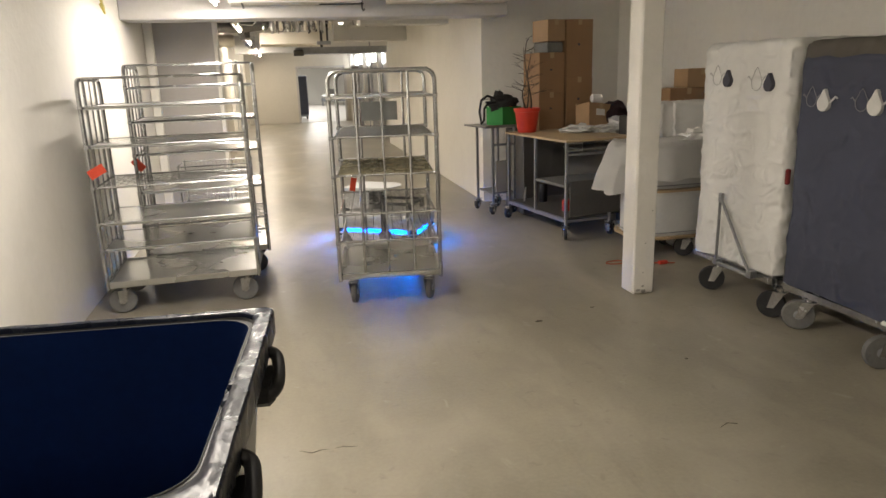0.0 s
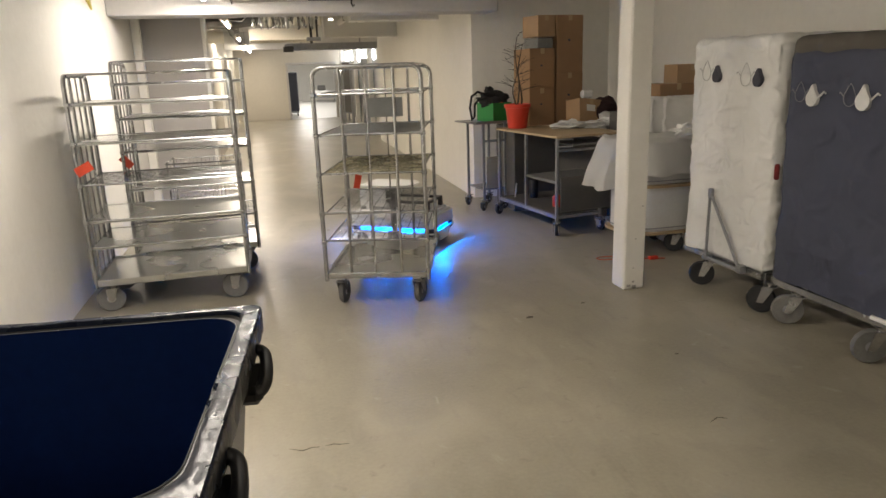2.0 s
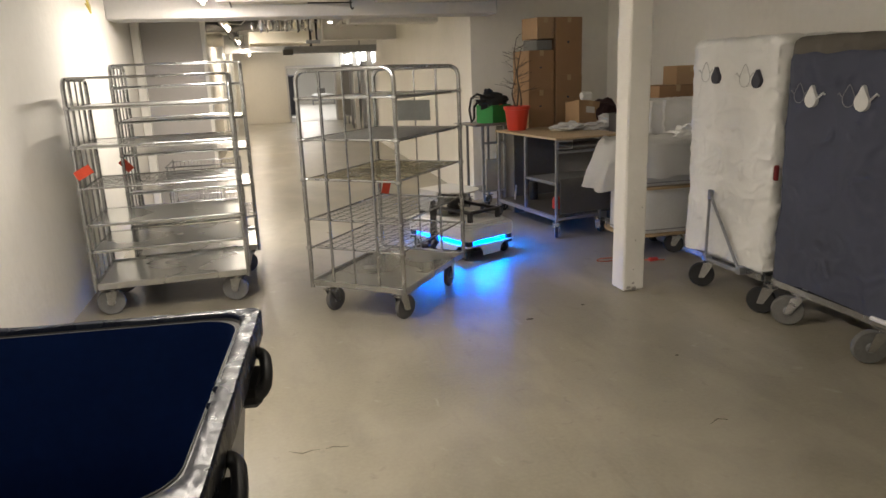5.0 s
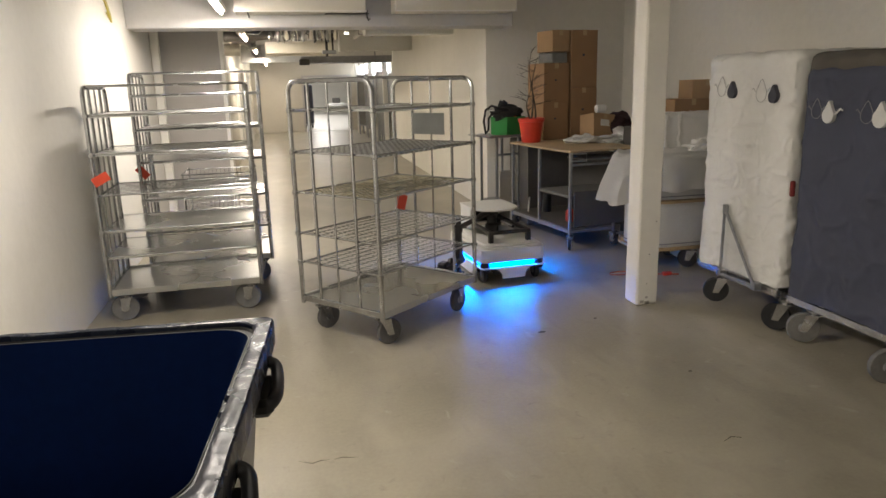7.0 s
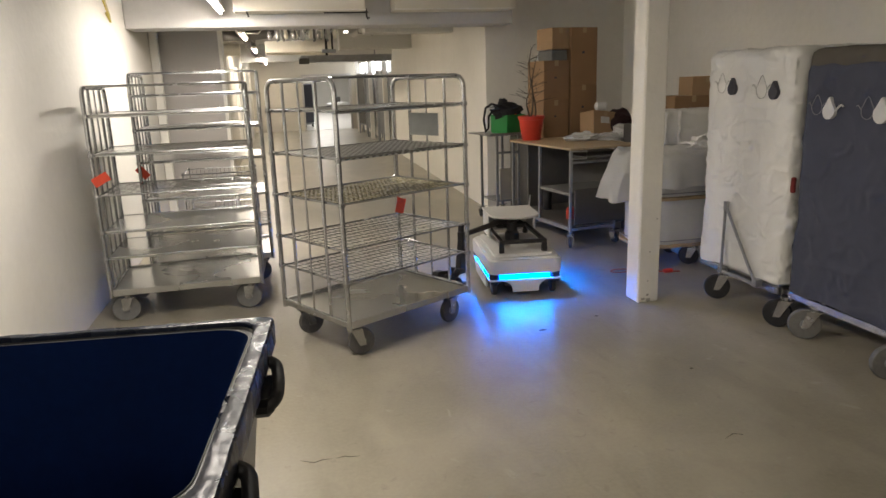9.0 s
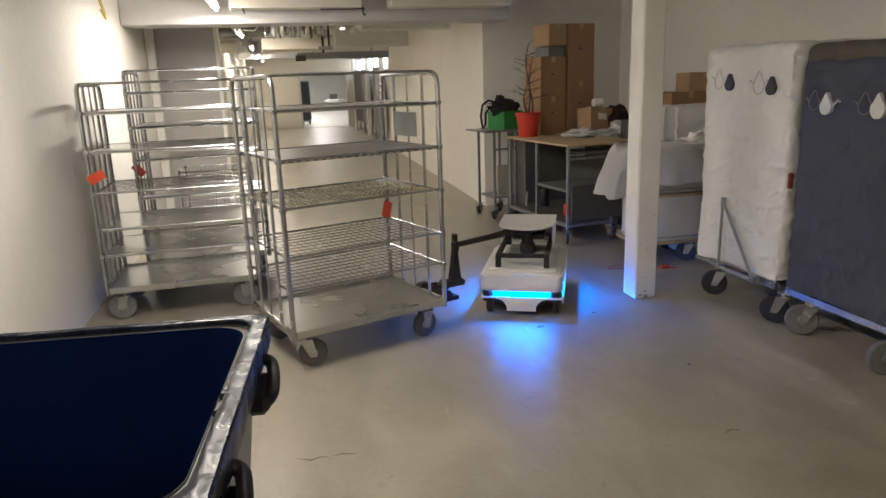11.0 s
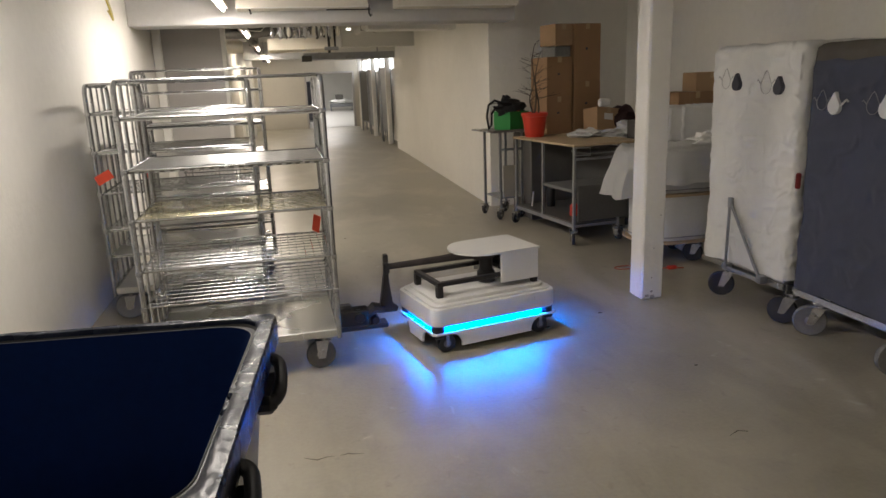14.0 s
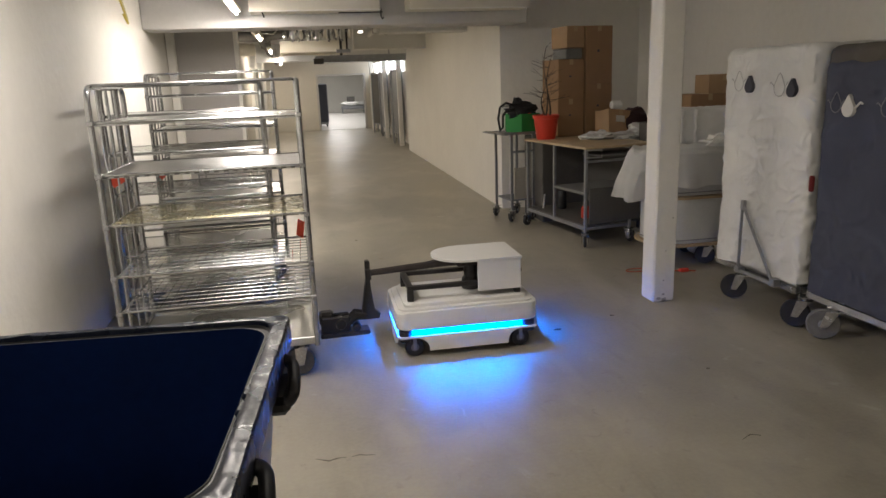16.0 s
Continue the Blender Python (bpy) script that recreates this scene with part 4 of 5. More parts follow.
for i in range(10):
    x = 0.05 + i * 0.105
    e = thing("pipe_drop", "short pipe drop with bracket under the ceiling", "pipe fitting", group="pipe drops")
    y = 12.2 + rng.uniform(-0.3, 0.3)
    z = 2.40 + rng.uniform(0, 0.12)
    part("drop", tube(bmesh.new(), [(x, y, CZ), (x, y, z + 0.03), (x + 0.02, y + 0.05, z), (x + 0.02, y + 0.5, z)], rng.uniform(0.012, 0.028), 8), (STEEL, GALV, DARKPANEL, DUCT)[i % 4], e)
    part("bracket", boxes((x - 0.035, x + 0.035, y - 0.012, y + 0.012, z + 0.07, z + 0.095)), STEEL, e)
e = thing("wall_luminaire", "small bright emergency lamp by the beam", "lamp")
part("lamp_body", boxes((1.10, 1.19, 11.6, 11.66, 2.46, 2.50), (1.135, 1.155, 11.62, 11.64, 2.50, CZ), bev=0.004), WALL, e)
part("lens", boxes((1.115, 1.175, 11.59, 11.6, 2.462, 2.49)), DIFFUSER, e)

# ---- work table and what stands on it ----
TM = pose(2.725, 6.265, 0, 0, 0, 8)
table = thing("work_table", "wheeled steel work table with worn plywood top", "table", TM)
TL, TW, TH = 1.27, 0.80, 0.985
bm = bmesh.new()
box(bm, -0.02, TW, -0.02, TL + 0.03, TH - 0.022, TH, bev=0.004)
part("tabletop", bm, PLY, table, "worn plywood top")
for x, y, z0 in ((0, 0, 0.14), (0, 0.62, 0.16), (0, TL - 0.03, 0.14), (TW - 0.29, 0, 0.14), (TW - 0.05, TL - 0.03, 0.14)):
    part("leg", boxes((x - 0.014, x + 0.014, y - 0.014, y + 0.014, z0, TH - 0.022), bev=0.003), STEEL, table)
part("side_rail", boxes((-0.012, 0.012, 0.014, TL - 0.044, 0.165, 0.20), bev=0.003), STEEL, table)
part("end_rail", boxes((0.014, TW - 0.304, -0.012, 0.012, 0.165, 0.195), bev=0.003), STEEL, table)
part("cross_rail", boxes((0.014, TW - 0.304, -0.012, 0.012, 0.83, 0.855), bev=0.003), STEEL, table)
part("lower_shelf", boxes((0.0, TW - 0.03, 0.02, TL - 0.05, 0.20, 0.212)), DARKPANEL, table)
part("half_shelf", boxes((-0.01, TW - 0.1, 0.016, 0.60, 0.515, 0.545), bev=0.003), GREYWHEEL, table)
part("end_panel", boxes((0.02, 0.60, -0.045, -0.025, 0.235, 0.585), bev=0.004), DARKPANEL, table, "dark grey end panel")
part("back_panel", boxes((TW - 0.045, TW - 0.03, 0.02, TL - 0.05, 0.22, 0.90)), DARKPANEL, table)
part("handle_loop", tube(bmesh.new(), [(0.0, -0.016, 0.955), (0.14, -0.06, 0.955), (0.14, -0.06, 0.885), (0.0, -0.016, 0.885)], 0.008, 6), ALU, table)
part("drawer_tray", boxes((0.14, TW - 0.05, -0.03, 0.30, 0.885, 0.90), bev=0.003), GREYWHEEL, table)
for x, y, t in ((0, 0, 60), (0, TL - 0.03, 20), (TW - 0.29, 0, 100), (TW - 0.05, TL - 0.03, 10)):
    caster(table, x, y, 0.058, t, BLACKWHEEL, 0.141, 0.028)
for x, y, r, h, mt in ((0.22, 0.35, 0.05, 0.12, REDPOT), (0.36, 0.30, 0.03, 0.16, ALU), (0.28, 0.95, 0.05, 0.2, BLACKPL)):
    e = thing("tin", "small container on the table's lower shelf", "container", TM @ pose(x, y, 0.212), group="shelf clutter")
    part("tin_body", lathe(bmesh.new(), [(r * 0.9, 0), (r, 0.01), (r, h - 0.02), (r * 0.8, h)], n=14), mt, e)
e = thing("leaning_strip", "white strip leaning inside the table", "strip", TM @ pose(0.10, 1.06, 0.213, 12, 0, 0))
part("strip", boxes((-0.008, 0.008, -0.004, 0.004, 0, 0.17)), PAPER, e)

# small side trolley behind the table
e = thing("side_trolley", "small steel side trolley with tan board", "trolley", pose(2.44, 7.72, 0, 0, 0, 8))
part("tray", boxes((-0.10, 0.30, 0, 0.62, 1.02, 1.035), (-0.10, 0.30, -0.006, 0.006, 1.035, 1.05)), STEEL, e)
part("tray_handle", tube(bmesh.new(), [(-0.10, 0, 1.028), (-0.17, -0.01, 1.058), (-0.17, 0.3, 1.058), (-0.10, 0.3, 1.028)], 0.008, 6), ALU, e)
for x, y in ((0, 0.02), (0.28, 0.02), (0.28, 0.46), (0, 0.46)):
    part("leg", boxes((x - 0.013, x + 0.013, y - 0.013, y + 0.013, 0.13, 1.02)), STEEL, e)
    caster(e, x, y, 0.052, 40, BLACKWHEEL, 0.131, 0.026)
part("tan_board", boxes((0.015, 0.20, -0.022, -0.006, 0.27, 0.64), bev=0.003), TAN, e, "tan board at the end")
part("shelf", boxes((0, 0.28, 0.03, 0.45, 0.24, 0.255)), STEEL, e)
part("cross_rail", boxes((0.014, 0.266, 0.01, 0.03, 0.81, 0.835)), STEEL, e)

# green crate with a black bag
e = thing("green_crate", "small green plastic crate on the side trolley", "crate", pose(2.58, 7.79, 1.035, 0, 0, 22))
bm = bmesh.new()
prism(bm, rounded(0, 0.27, 0, 0.3, 0.02, 3), 0, 0.012)
for r in ((0, 0.27, 0, 0.012, 0.012, 0.21), (0, 0.27, 0.288, 0.3, 0.012, 0.21), (0, 0.012, 0.012, 0.288, 0.012, 0.21), (0.258, 0.27, 0.012, 0.288, 0.012, 0.21)):
    box(bm, *r)
part("crate_body", bm, GREENBOX, e)
part("crate_rim", boxes((-0.008, 0.278, -0.008, 0.0, 0.195, 0.215), (-0.008, 0.0, 0, 0.3, 0.195, 0.215), (0.27, 0.278, 0, 0.3, 0.195, 0.215)), GREENBOX, e)


def blob(center, size, seed, rough=0.35, sub=3):
    bm = bmesh.new()
    bmesh.ops.create_icosphere(bm, subdivisions=sub, radius=1)
    for v in bm.verts:
        k = 1 + rough * noise.noise(v.co * 1.8 + Vector((seed, 0, 0))) + rough * 0.5 * noise.noise(v.co * 4.5 + Vector((0, seed, 0)))
        v.co = Vector((v.co.x * size[0], v.co.y * size[1], v.co.z * size[2])) * k + Vector(center)
    return bm


e = thing("black_bag", "black cloth bag slumped over a green crate", "bag", pose(2.49, 7.86, 1.05))
part("bag_body", blob((0.13, 0.10, 0.245), (0.20, 0.14, 0.09), 3.2, 0.45), BLACKCLOTH, e)
part("bag_peak", blob((0.08, 0.05, 0.33), (0.055, 0.045, 0.06), 5.2, 0.4), BLACKCLOTH, e)
part("strap", tube(bmesh.new(), [(0.02, -0.03, 0.30), (-0.09, -0.05, 0.335), (-0.165, -0.06, 0.29), (-0.19, -0.06, 0.16), (-0.165, -0.06, 0.015), (-0.135, -0.06, 0.06), (-0.13, -0.055, 0.19), (-0.08, -0.04, 0.245), (0.02, -0.03, 0.255)], 0.014, 8), BLACKCLOTH, e)
part("strap_lining", tube(bmesh.new(), [(-0.06, -0.055, 0.285), (-0.12, -0.06, 0.285), (-0.155, -0.065, 0.22), (-0.158, -0.065, 0.09)], 0.013, 8), PAPER, e, "white lining of the strap")
part("red_lining", blob((0.17, 0.0, 0.20), (0.06, 0.03, 0.03), 1.2, 0.3), REDPOT, e)

# plant in a red pot
e = thing("potted_plant", "bare twiggy plant in a red plastic pot", "plant", pose(2.735, 7.40, TH))
bm = lathe(bmesh.new(), [(0.10, 0), (0.105, 0.01), (0.135, 0.225), (0.147, 0.228), (0.15, 0.265), (0.138, 0.268), (0.128, 0.22)], n=26)
part("pot", bm, REDPOT, e, "red plastic pot")
part("soil", lathe(bmesh.new(), [(0.128, 0.20), (0.128, 0.225), (0.06, 0.235)], n=20), SOIL, e)
rng = random.Random(5)
for k, (bx, by) in enumerate(((0.0, 0.0), (0.035, 0.01), (-0.025, 0.02))):
    h = (0.98, 0.86, 0.62)[k]
    pts = [Vector((bx + 0.02 * math.sin(i * 0.9 + k), by + 0.015 * math.cos(i * 1.1 + k), 0.22 + (h - 0.22) * i / 7)) for i in range(8)]
    st = part("stem", tube(bmesh.new(), pts, [0.010 - 0.0009 * i for i in range(8)], 6), BARK, e)
    bm = bmesh.new()
    for i in range(12):
        p = pts[2 + i % 6]
        a = rng.uniform(0, 6.28)
        l = rng.uniform(0.10, 0.24)
        d = Vector((math.cos(a), math.sin(a), rng.uniform(0.1, 0.8)))
        q1 = p + d * l * 0.5
        q2 = p + d * l + Vector((0, 0, rng.uniform(-0.05, 0.03)))
        tube(bm, [p, q1, q2], [0.003, 0.0022, 0.0012], 4)
        tube(bm, [q1, q1 + Vector((math.cos(a + 0.9), math.sin(a + 0.9), 0.4)) * l * 0.4], [0.0018, 0.001], 4)
    part("twigs", bm, BARK, st)


# cardboard boxes
def carton(label, x, y, z, w, d, h, turn, m=CARD, flaps=False, mark=True):
    e = thing("cardboard_box", label, "box", pose(x, y, z, 0, 0, turn), group="cardboard boxes")
    part("box_body", box(bmesh.new(), 0, w, 0, d, 0, h, bev=0.004), m, e)
    part("tape", boxes((w / 2 - 0.025, w / 2 + 0.025, -0.0015, d + 0.0015, h - 0.06, h + 0.0015)), TAPE, e)
    if mark:
        part("printed_mark", boxes((w * 0.42, w * 0.5, -0.0025, 0, h * 0.55, h * 0.59)), PRINT_DARK, e)
    if flaps:
        part("flap", boxes((0, w, -0.12, 0, -0.002, 0.002), m=pose(0, 0, h, 35, 0, 0)), CARD2, e)
    return e


carton("large brown cardboard box stacked on the table", 2.94, 7.56, TH, 0.34, 0.36, 0.42, 10, CARD)
carton("brown cardboard box stacked on another box", 2.945, 7.56, TH + 0.42, 0.335, 0.36, 0.44, 10, CARD)
carton("tall brown cardboard box at the table's end", 3.30, 7.62, TH, 0.36, 0.36, 0.58, 10, CARD)
carton("tall brown cardboard box stacked on another", 3.30, 7.62, TH + 0.58, 0.355, 0.36, 0.64, 10, CARD)
carton("tan cardboard box laid across the stack", 3.06, 7.60, TH + 0.985, 0.228, 0.34, 0.235, 10, CARD2, mark=False)
e = thing("paper_ream", "pale grey packet lying on a cardboard box", "packet", pose(2.99, 7.58, TH + 0.86, 0, 0, 10))
part("packet", boxes((0.06, 0.27, 0, 0.3, 0, 0.115), bev=0.01), GREYWHEEL, e)
simple("shelf_leg_support", boxes((2.75, 3.75, 7.56, 8.2, 0.0, TH - 0.004), bev=0.01), DARKPANEL, "dark cabinet under the cardboard boxes", "cabinet")
small = carton("small open cardboard box with a paper label", 3.30, 7.12, TH, 0.34, 0.24, 0.265, 14, CARD2, flaps=False, mark=False)
small.matrix_basis = pose(3.36, 7.12, TH + 0.055, -10, 7, 14)
part("paper_label", boxes((0.10, 0.22, -0.004, 0, 0.13, 0.20)), PAPER, small, "white paper label")
part("box_flap", boxes((0, 0.24, -0.0025, 0.0025, 0, 0.09), m=pose(0, 0.2, 0.2, -25, 0, 0)), CARD2, small)
e = thing("plastic_film", "crumpled clear plastic film on the table", "packaging", pose(3.18, 6.98, TH))
part("film", blob((0.02, 0.02, 0.04), (0.19, 0.12, 0.05), 8.1, 0.7), PLASTICBAG, e)
part("film_fold", blob((0.52, 0.06, 0.06), (0.15, 0.12, 0.075), 4.4, 0.7), PLASTICBAG, e)
part("film_fold", blob((0.22, -0.03, 0.03), (0.2, 0.09, 0.04), 2.7, 0.8), PLASTICBAG, e)
e = thing("glass_jar", "clear jar lying in an open box", "jar", pose(3.44, 7.17, TH + 0.305))
part("jar_body", lathe(bmesh.new(), [(0.035, -0.06), (0.045, -0.05), (0.045, 0.05), (0.03, 0.065)], "x", 16, (0.02, 0, 0.045)), PLASTICBAG, e)
e = thing("dark_bag", "dark red and black bag on the table", "bag", pose(3.74, 7.3, TH))
part("bag_body", blob((0, 0.0, 0.15), (0.17, 0.15, 0.15), 6.6, 0.35), mat("dark_maroon_cloth", (0.035, 0.012, 0.014), 0.85), e)

# ---- linen trolley behind the pillar ----
e = thing("linen_trolley", "round-ended trolley with wooden rims and white linen", "trolley", pose(3.36, 5.55, 0, 0, 0, 0))
for z in (0.185, 0.60):
    part("wooden_rim", prism(bmesh.new(), rounded(-0.40, 0.42, -0.32, 0.34, 0.25, 8), z, z + 0.022), WOODRIM, e)
    pts = [(x, y, z + 0.06) for x, y in rounded(-0.39, 0.41, -0.31, 0.33, 0.24, 8)]
    part("guard_rail", tube(bmesh.new(), pts, 0.005, 6, close=True), STEEL, e)
    for i in range(0, len(pts), 4):
        part("rail_post", tube(bmesh.new(), [(pts[i][0], pts[i][1], z + 0.02), pts[i]], 0.004, 5), STEEL, e)
part("drum", prism(bmesh.new(), rounded(-0.36, 0.38, -0.28, 0.30, 0.24, 8), 0.208, 0.599), DRUM, e, "pale metal drum")
part("upper_block", prism(bmesh.new(), rounded(-0.33, 0.36, -0.26, 0.28, 0.2, 8), 0.624, 0.86), DRUM, e)
for x, y, t in ((-0.22, -0.16, 30), (0.12, -0.25, -35), (0.2, 0.2, 10), (-0.2, 0.22, 80)):
    caster(e, x, y, 0.086, t, BLACKWHEEL, 0.186, 0.036, trail=0.04, hub=BLACKWHEEL)


def drape(hx, hy, top, low, seed):
    """A cloth laid over a block, its hem hanging unevenly in folds."""
    bm = bmesh.new()
    per, rows = 72, 14
    rings = []
    for s in (0.0, 0.4, 0.75, 0.95):
        rings.append([(math.cos(2 * math.pi * i / per) * hx * s, math.sin(2 * math.pi * i / per) * hy * s, top + 0.03 * noise.noise(Vector((i * 0.3, s * 5, seed)))) for i in range(per)])
    for j in range(1, rows + 1):
        f = j / rows
        line = []
        for i in range(per):
            t = 2 * math.pi * i / per
            wave = 0.034 * f * math.sin(11 * t + seed + 2.0 * noise.noise(Vector((t, 1, seed)))) + 0.035 * f * noise.noise(Vector((i * 0.5, f * 2, seed)))
            end = low - 0.13 * max(0.0, -math.cos(t)) ** 2 + 0.10 * noise.noise(Vector((math.cos(t) * 1.6, math.sin(t) * 1.6, seed)))
            k = 1 + wave / hx + 0.06 * math.sin(f * 1.5) + 0.22 * f * max(0.0, -math.cos(t)) ** 2
            line.append((math.cos(t) * hx * k, math.sin(t) * hy * k, top + (end - top) * f))
        rings.append(line)
    vs = [[bm.verts.new(p) for p in r] for r in rings[1:]]
    for A, B in zip(vs, vs[1:]):
        for i in range(per):
            bm.faces.new((A[i], A[(i + 1) % per], B[(i + 1) % per], B[i]))
    bm.faces.new(vs[0])
    bmesh.ops.solidify(bm, geom=bm.faces[:], thickness=0.004)
    return bm


e = thing("linen_pile", "white linen cloth draped over a stack", "linen", pose(3.31, 5.52, 0.0))
part("cloth", drape(0.48, 0.36, 1.02, 0.72, 2.0), CLOTH, e)
part("folded_stack", boxes((-0.28, 0.3, -0.22, 0.24, 0.863, 0.965), bev=0.03), CLOTH, e)
e = thing("white_chair_cover", "tall white cloth-covered chair behind the pillar", "chair", pose(3.78, 5.85, 0))
part("chair_back", cloth_box(-0.36, 0.27, 0.0, 0.14, 0.02, 1.335, 4, 0.014), CLOTH, e)
part("chair_seat", cloth_box(-0.26, 0.27, -0.42, -0.02, 0.02, 0.98, 5, 0.014), CLOTH, e)
for x, w in ((-0.31, 0.07), (-0.16, 0.045)):
    bm = bmesh.new()
    pts = [(x + 0.012 * math.sin(3 * k), -0.012 - 0.006 * math.cos(2.2 * k), 1.325 - 0.34 * k / 6) for k in range(7)]
    tube(bm, pts, [w * 0.5, w * 0.42, w * 0.36, w * 0.33, w * 0.38, w * 0.44, w * 0.5], 10)
    part("sash_fold", bm, CLOTH, e, "hanging fold of white cloth")
e = thing("rumpled_towel", "small rumpled white towel on the linen", "towel", pose(3.62, 5.42, 1.03))
part("towel", blob((0, 0, 0.03), (0.14, 0.10, 0.05), 3.9, 0.8), CLOTH, e)
part("towel_fold", blob((0.06, 0.02, 0.075), (0.08, 0.06, 0.03), 7.1, 0.8), CLOTH, e)
carton("open cardboard box behind the white cloth", 3.85, 6.32, 1.16, 0.46, 0.36, 0.275, 6, CARD, flaps=False, mark=False)
carton("tilted tan cardboard box on another box", 4.06, 6.36, 1.437, 0.34, 0.3, 0.185, -6, CARD2, flaps=False, mark=False)
simple("dark_cabinet", boxes((3.60, 4.30, 6.25, 6.9, 0, 1.155), bev=0.01), DARKPANEL, "dark cabinet in the shaded alcove", "cabinet")

# cable on the floor
e = thing("floor_cable", "orange cable coiled on the floor by the pillar", "cable")
pts = [(2.78 + 0.09 * math.cos(t), 5.30 + 0.05 * math.sin(t), 0.006) for t in [i * 0.5 for i in range(13)]]
part("loop", tube(bmesh.new(), pts, 0.0045, 6), ORANGE, e)
part("lead", tube(bmesh.new(), [(2.87, 5.30, 0.006), (3.0, 5.20, 0.006), (3.12, 5.16, 0.006), (3.24, 5.12, 0.006)], 0.006, 6), ORANGE, e)
part("plug", boxes((3.10, 3.18, 5.12, 5.16, 0.0, 0.03), bev=0.006), REDPOT, e, "orange-red plug")

# ---- waste bin in the foreground ----
BM = pose(-0.052, 1.995, 0, 0, 0, -5.5)
bin_thing = thing("laundry_bin", "large open slate plastic bin with navy inside", "bin", BM)
BW, BD, BZ = 1.25, 0.985, 1.0


def loop_at(inset, r, z, n=8):
    k = inset * (0.5 if inset < 0.065 else 1) - (0 if inset < 0.065 else 0.03)
    flat = rounded(-BW + inset, -inset, -BD + inset * 1.15, -k, r, n)
    pts = []
    for (xa, ya), (xb, yb) in zip(flat, flat[1:] + flat[:1]):
        cuts = 28 if math.hypot(xb - xa, yb - ya) > 0.25 else 1
        pts += [(xa + (xb - xa) * i / cuts, ya + (yb - ya) * i / cuts, z) for i in range(cuts)]
    return pts


def loft(loops, cap=False):
    bm = bmesh.new()
    vs = [[bm.verts.new(p) for p in l] for l in loops]
    for A, B in zip(vs, vs[1:]):
        k = len(A)
        for i in range(k):
            bm.faces.new((A[i], A[(i + 1) % k], B[(i + 1) % k], B[i]))
    if cap:
        bm.faces.new(vs[-1])
    return bm


rim = loft([loop_at(0.014, 0.02, BZ - 0.080), loop_at(0.001, 0.020, BZ - 0.074), loop_at(0.0, 0.020, BZ - 0.010), loop_at(0.0015, 0.021, BZ - 0.004), loop_at(0.0055, 0.024, BZ - 0.0005), loop_at(0.015, 0.032, BZ - 0.001), loop_at(0.025, 0.042, BZ - 0.0005), loop_at(0.035, 0.055, BZ - 0.001), loop_at(0.043, 0.068, BZ - 0.002), loop_at(0.0465, 0.075, BZ - 0.006), loop_at(0.047, 0.077, BZ - 0.016)])
for v in rim.verts:
    v.co.z += 0.0035 * noise.noise(v.co * 9) + 0.0028 * noise.noise(v.co * 23) + 0.0012 * noise.noise(v.co * 51)
    v.co.x += 0.0025 * noise.noise(v.co * 17 + Vector((5, 0, 0)))
part("rim", rim, BINRIM, bin_thing, "glossy dented slate rim")
part("liner_lip", loft([loop_at(0.0462, 0.076, BZ - 0.014), loop_at(0.050, 0.082, BZ - 0.022), loop_at(0.0595, 0.104, BZ - 0.022)]), BLACKPL, bin_thing, "black step between rim and liner")
part("liner_edge", tube(bmesh.new(), loop_at(0.0592, 0.103, BZ - 0.020), 0.0014, 5, close=True), LINEREDGE, bin_thing, "thin pale edge of the liner")
part("inside", loft([loop_at(0.0595, 0.104, BZ - 0.020), loop_at(0.08, 0.12, BZ - 0.30), loop_at(0.12, 0.15, 0.30), loop_at(0.2, 0.15, 0.24)], cap=True), NAVY, bin_thing, "dark navy plastic inside")
part("outer_body", loft([loop_at(0.05, 0.06, BZ - 0.072), loop_at(0.06, 0.08, 0.75), loop_at(0.12, 0.10, 0.22), loop_at(0.15, 0.10, 0.19)], cap=True), mat("pale_bin_plastic", (0.35, 0.36, 0.38), 0.45, 0, 0.1, 4), bin_thing, "pale grey outer body")
for y0 in (-0.47, -1.01):
    ends = [(-0.012, y0 + 0.29, 0.935), (0.016, y0 + 0.295, 0.925), (0.028, y0 + 0.22, 0.900), (0.026, y0 + 0.165, 0.882), (0.012, y0 + 0.14, 0.876), (-0.025, y0 + 0.145, 0.876)]
    pts = [ends[0], *bend(*ends[0:3], 0.028, 6), *bend(*ends[1:4], 0.03, 5), *bend(*ends[2:5], 0.02, 5), *bend(*ends[3:6], 0.012, 5), ends[5]]
    grip = part("handle", tube(bmesh.new(), pts, [0.016] + [0.0165] * (len(pts) - 2) + [0.015], 18), BLACKPL, bin_thing, "black plastic grip handle", smooth=False)
    grip.data.shade_smooth()
    part("handle_mount", boxes((-0.04, 0.022, y0 + 0.12, y0 + 0.30, 0.845, 0.895), bev=0.016), BLACKPL, bin_thing)
for y in (-0.50, -0.58):
    part("hinge_bump", boxes((-0.056, -0.026, y - 0.03, y + 0.022, BZ - 0.02, BZ - 0.002), bev=0.006), BINRIM, bin_thing)
for x in (-0.2, -BW + 0.2):
    for y in (-0.2, -BD + 0.2):
        caster(bin_thing, x, y, 0.085, 30, BLACKWHEEL, 0.20)

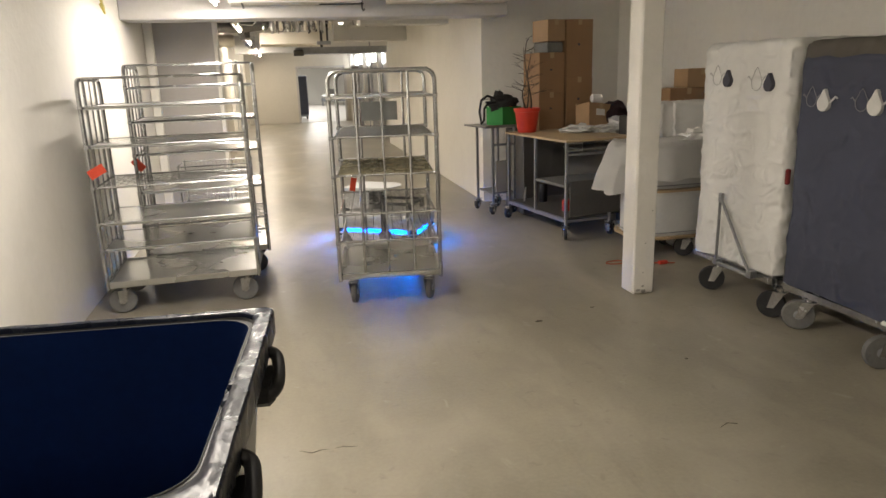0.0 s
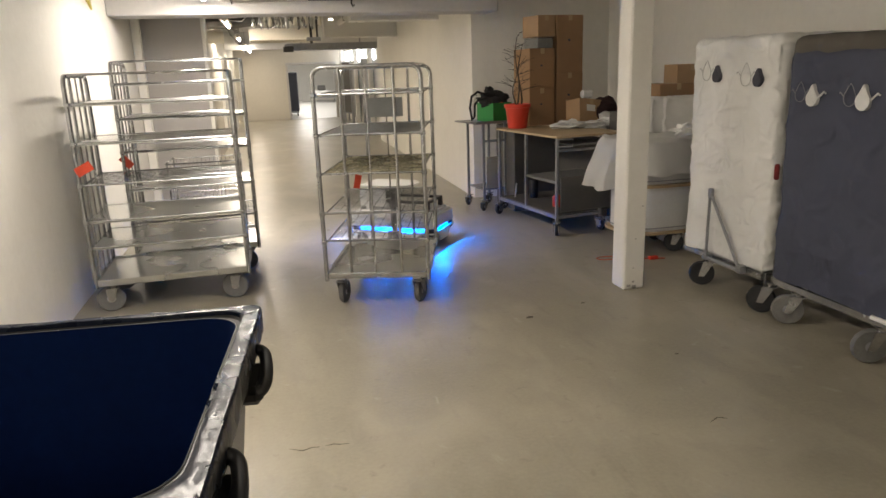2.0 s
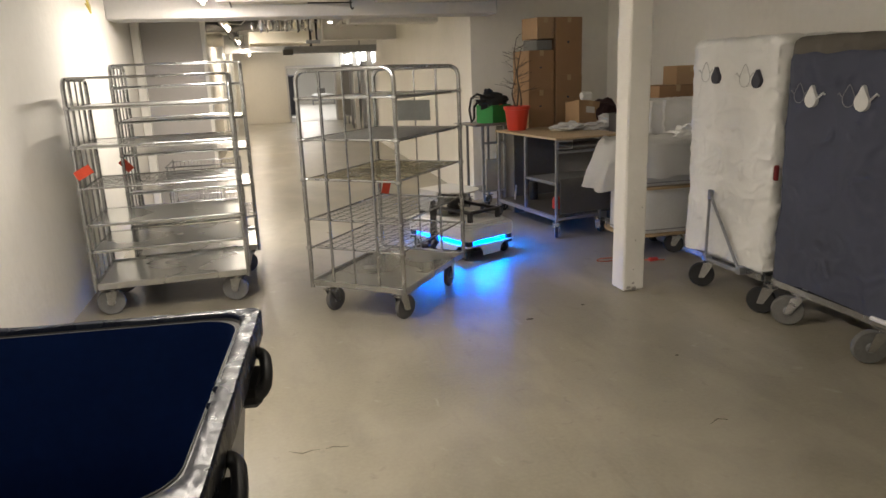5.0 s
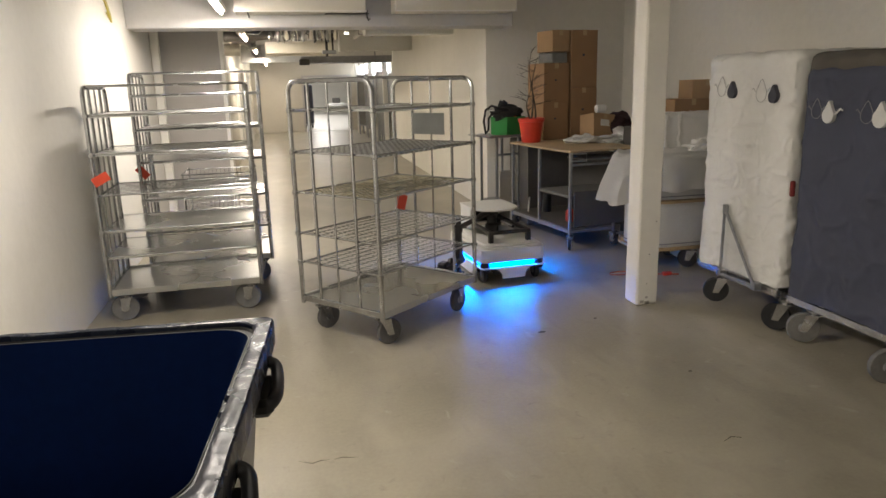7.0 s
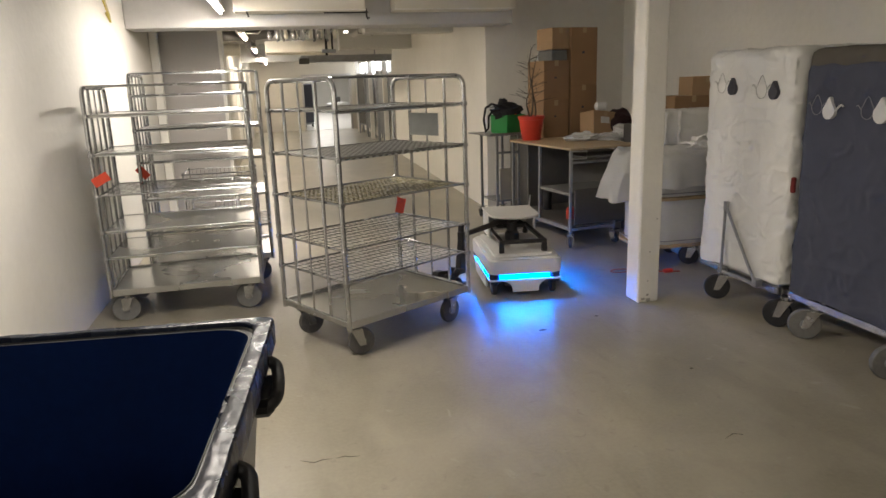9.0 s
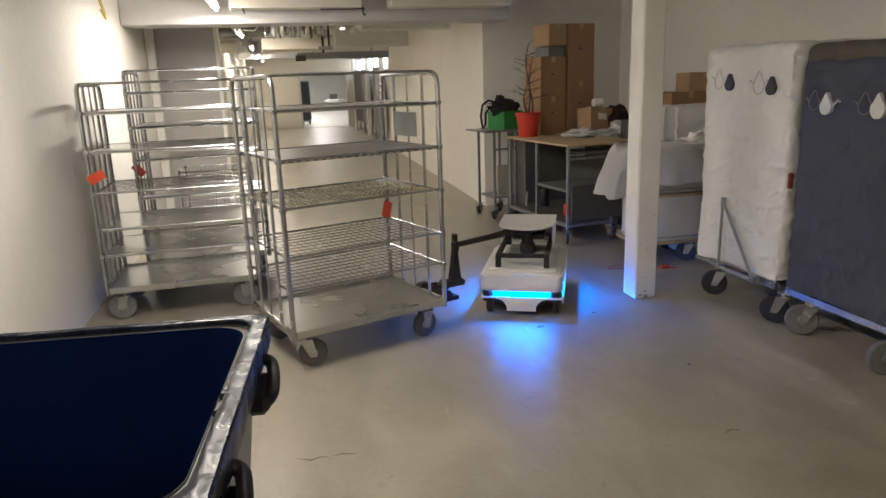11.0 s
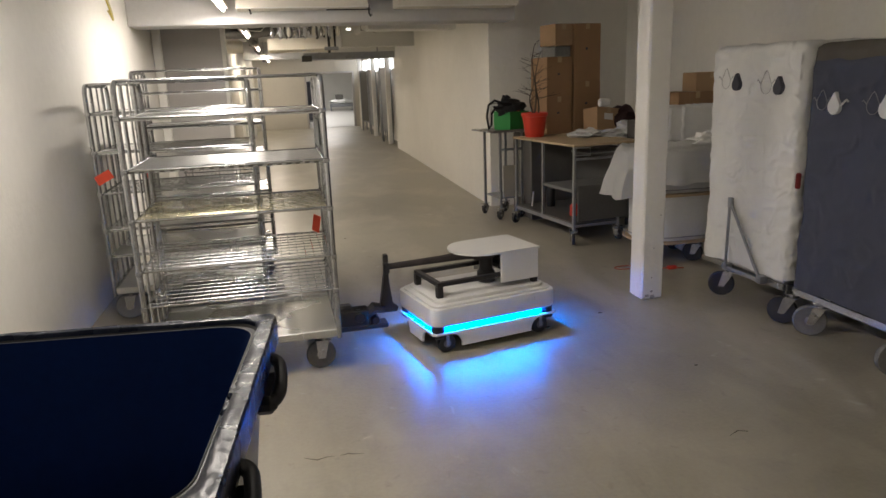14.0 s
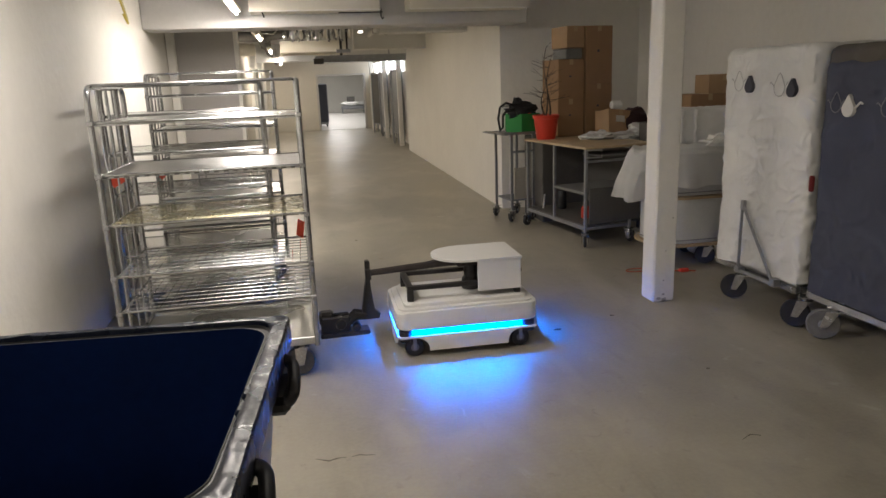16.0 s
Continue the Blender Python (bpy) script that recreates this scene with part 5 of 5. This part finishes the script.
# wire basket trolley behind the parked cages
e = thing("wire_basket", "steel wire basket trolley behind the parked cages", "basket", pose(-0.62, 7.25, 0))
for z in (0.45, 0.86):
    part("hoop", tube(bmesh.new(), [(-0.34, -0.25, z), (0.34, -0.25, z), (0.34, 0.25, z), (-0.34, 0.25, z)], 0.007, 6, close=True), GALV, e)
bm = bmesh.new()
for i in range(1, 17):
    x = -0.34 + 0.04 * i
    for y in (-0.25, 0.25):
        tube(bm, [(x, y, 0.45), (x, y, 0.86)], 0.0022, 4)
for k in range(1, 9):
    z = 0.45 + 0.041 * k + 0.02
    tube(bm, [(-0.34, -0.25, z), (0.34, -0.25, z), (0.34, 0.25, z), (-0.34, 0.25, z)], 0.0022, 4, close=True)
tagged(part("basket_wire", bm, GALV, e), kind="stuff")
for x in (-0.33, 0.33):
    for y in (-0.24, 0.24):
        part("leg", tube(bmesh.new(), [(x, y, 0.13), (x, y, 0.88)], 0.010, 8), GALV, e)
        caster(e, x, y, 0.05, 30, RUBBER, 0.131, 0.026)
part("basket_floor", boxes((-0.33, 0.33, -0.24, 0.24, 0.446, 0.452)), SHEET, e)

# cracks in the floor
for rows in (((-0.03, 2.91), (0.03, 2.875), (0.07, 2.89), (0.11, 2.887)), ((0.13, 2.885), (0.17, 2.892), (0.20, 2.88), (0.24, 2.875)), ((1.9, 2.55), (1.96, 2.58), (2.0, 2.56))):
    e = thing("floor_crack", "thin dark crack in the concrete floor", "crack", group="floor cracks")
    part("crack", tube(bmesh.new(), [(x, y, 0.0) for x, y in rows], [0.001, 0.003, 0.0025, 0.001][:len(rows)], 5), bpy.data.materials["dark_dirt"] if "dark_dirt" in bpy.data.materials else mat("dark_dirt", (0.10, 0.085, 0.06), 0.8), e)

# small marks on the floor
rng = random.Random(11)
for k, (x, y, r) in enumerate(((1.62, 4.15, 0.022), (2.08, 4.30, 0.012), (0.55, 7.4, 0.012), (2.2, 3.3, 0.01))):
    e = thing("floor_speck", "small dark dirt speck on the concrete floor", "dirt", group="floor specks")
    bm = bmesh.new()
    n = 14
    prism(bm, [(x + r * (1 + 0.4 * rng.random()) * math.cos(6.283 * i / n), y + r * 0.6 * (1 + 0.4 * rng.random()) * math.sin(6.283 * i / n)) for i in range(n)], 0.0, 0.0015)
    part("speck", bm, bpy.data.materials["dark_dirt"], e)


# ---- motion of the trolley and the robot ----
CAGE_PATH = [(0, 0.793, 5.313, -8.0), (1, 0.800, 5.318, -11.5), (2, 0.825, 5.200, -16.8), (3, 0.845, 5.142, -23.2), (4, 0.853, 5.052, -31.0), (6.5, 0.733, 4.776, -47.5), (7.5, 0.665, 4.670, -52.4), (9, 0.569, 4.553, -59.3), (11.5, 0.282, 4.309, -74.3), (12.5, 0.078, 4.228, -82.0), (13, -0.030, 4.220, -84.5), (14, -0.298, 4.208, -89.2), (14.5, -0.420, 4.203, -90.6), (15, -0.480, 4.190, -90.6), (16, -0.484, 4.188, -90.6)]
ROBOT_PATH = [(0, 1.005, 6.87, 148), (1, 1.115, 6.84, 147.5), (2, 1.245, 6.68, 145), (3, 1.412, 6.56, 138.5), (4, 1.585, 6.37, 128), (6.5, 1.78, 5.88, 98), (7.5, 1.812, 5.68, 90.5), (9, 1.819, 5.33, 83), (11.5, 1.69, 4.65, 58), (12.5, 1.503, 4.42, 40.5), (13, 1.405, 4.32, 30), (14, 1.155, 4.24, 12.5), (14.5, 1.012, 4.22, 3), (15, 0.960, 4.215, -1.5), (16, 0.960, 4.215, -1.5)]


def motions():
    walk(moving_cage, [(t, pose(x, y, 0, 0, 0, a)) for t, x, y, a in CAGE_PATH])
    walk(tow_robot, [(t, pose(x, y, 0, 0, 0, a)) for t, x, y, a in ROBOT_PATH])
    arms = []
    for (t, cx, cy, ca), (_, rx, ry, ra) in zip(CAGE_PATH, ROBOT_PATH):
        c, r = pose(cx, cy, 0, 0, 0, ca), pose(rx, ry, 0, 0, 0, ra)
        grip = r.inverted() @ c @ Vector((0, 0.515, 0))
        arms.append((t, pose(PIVOT, 0, 0, 0, 0, math.degrees(math.atan2(grip.y, grip.x - PIVOT)))))
    walk(hook_arm, arms)


motions()
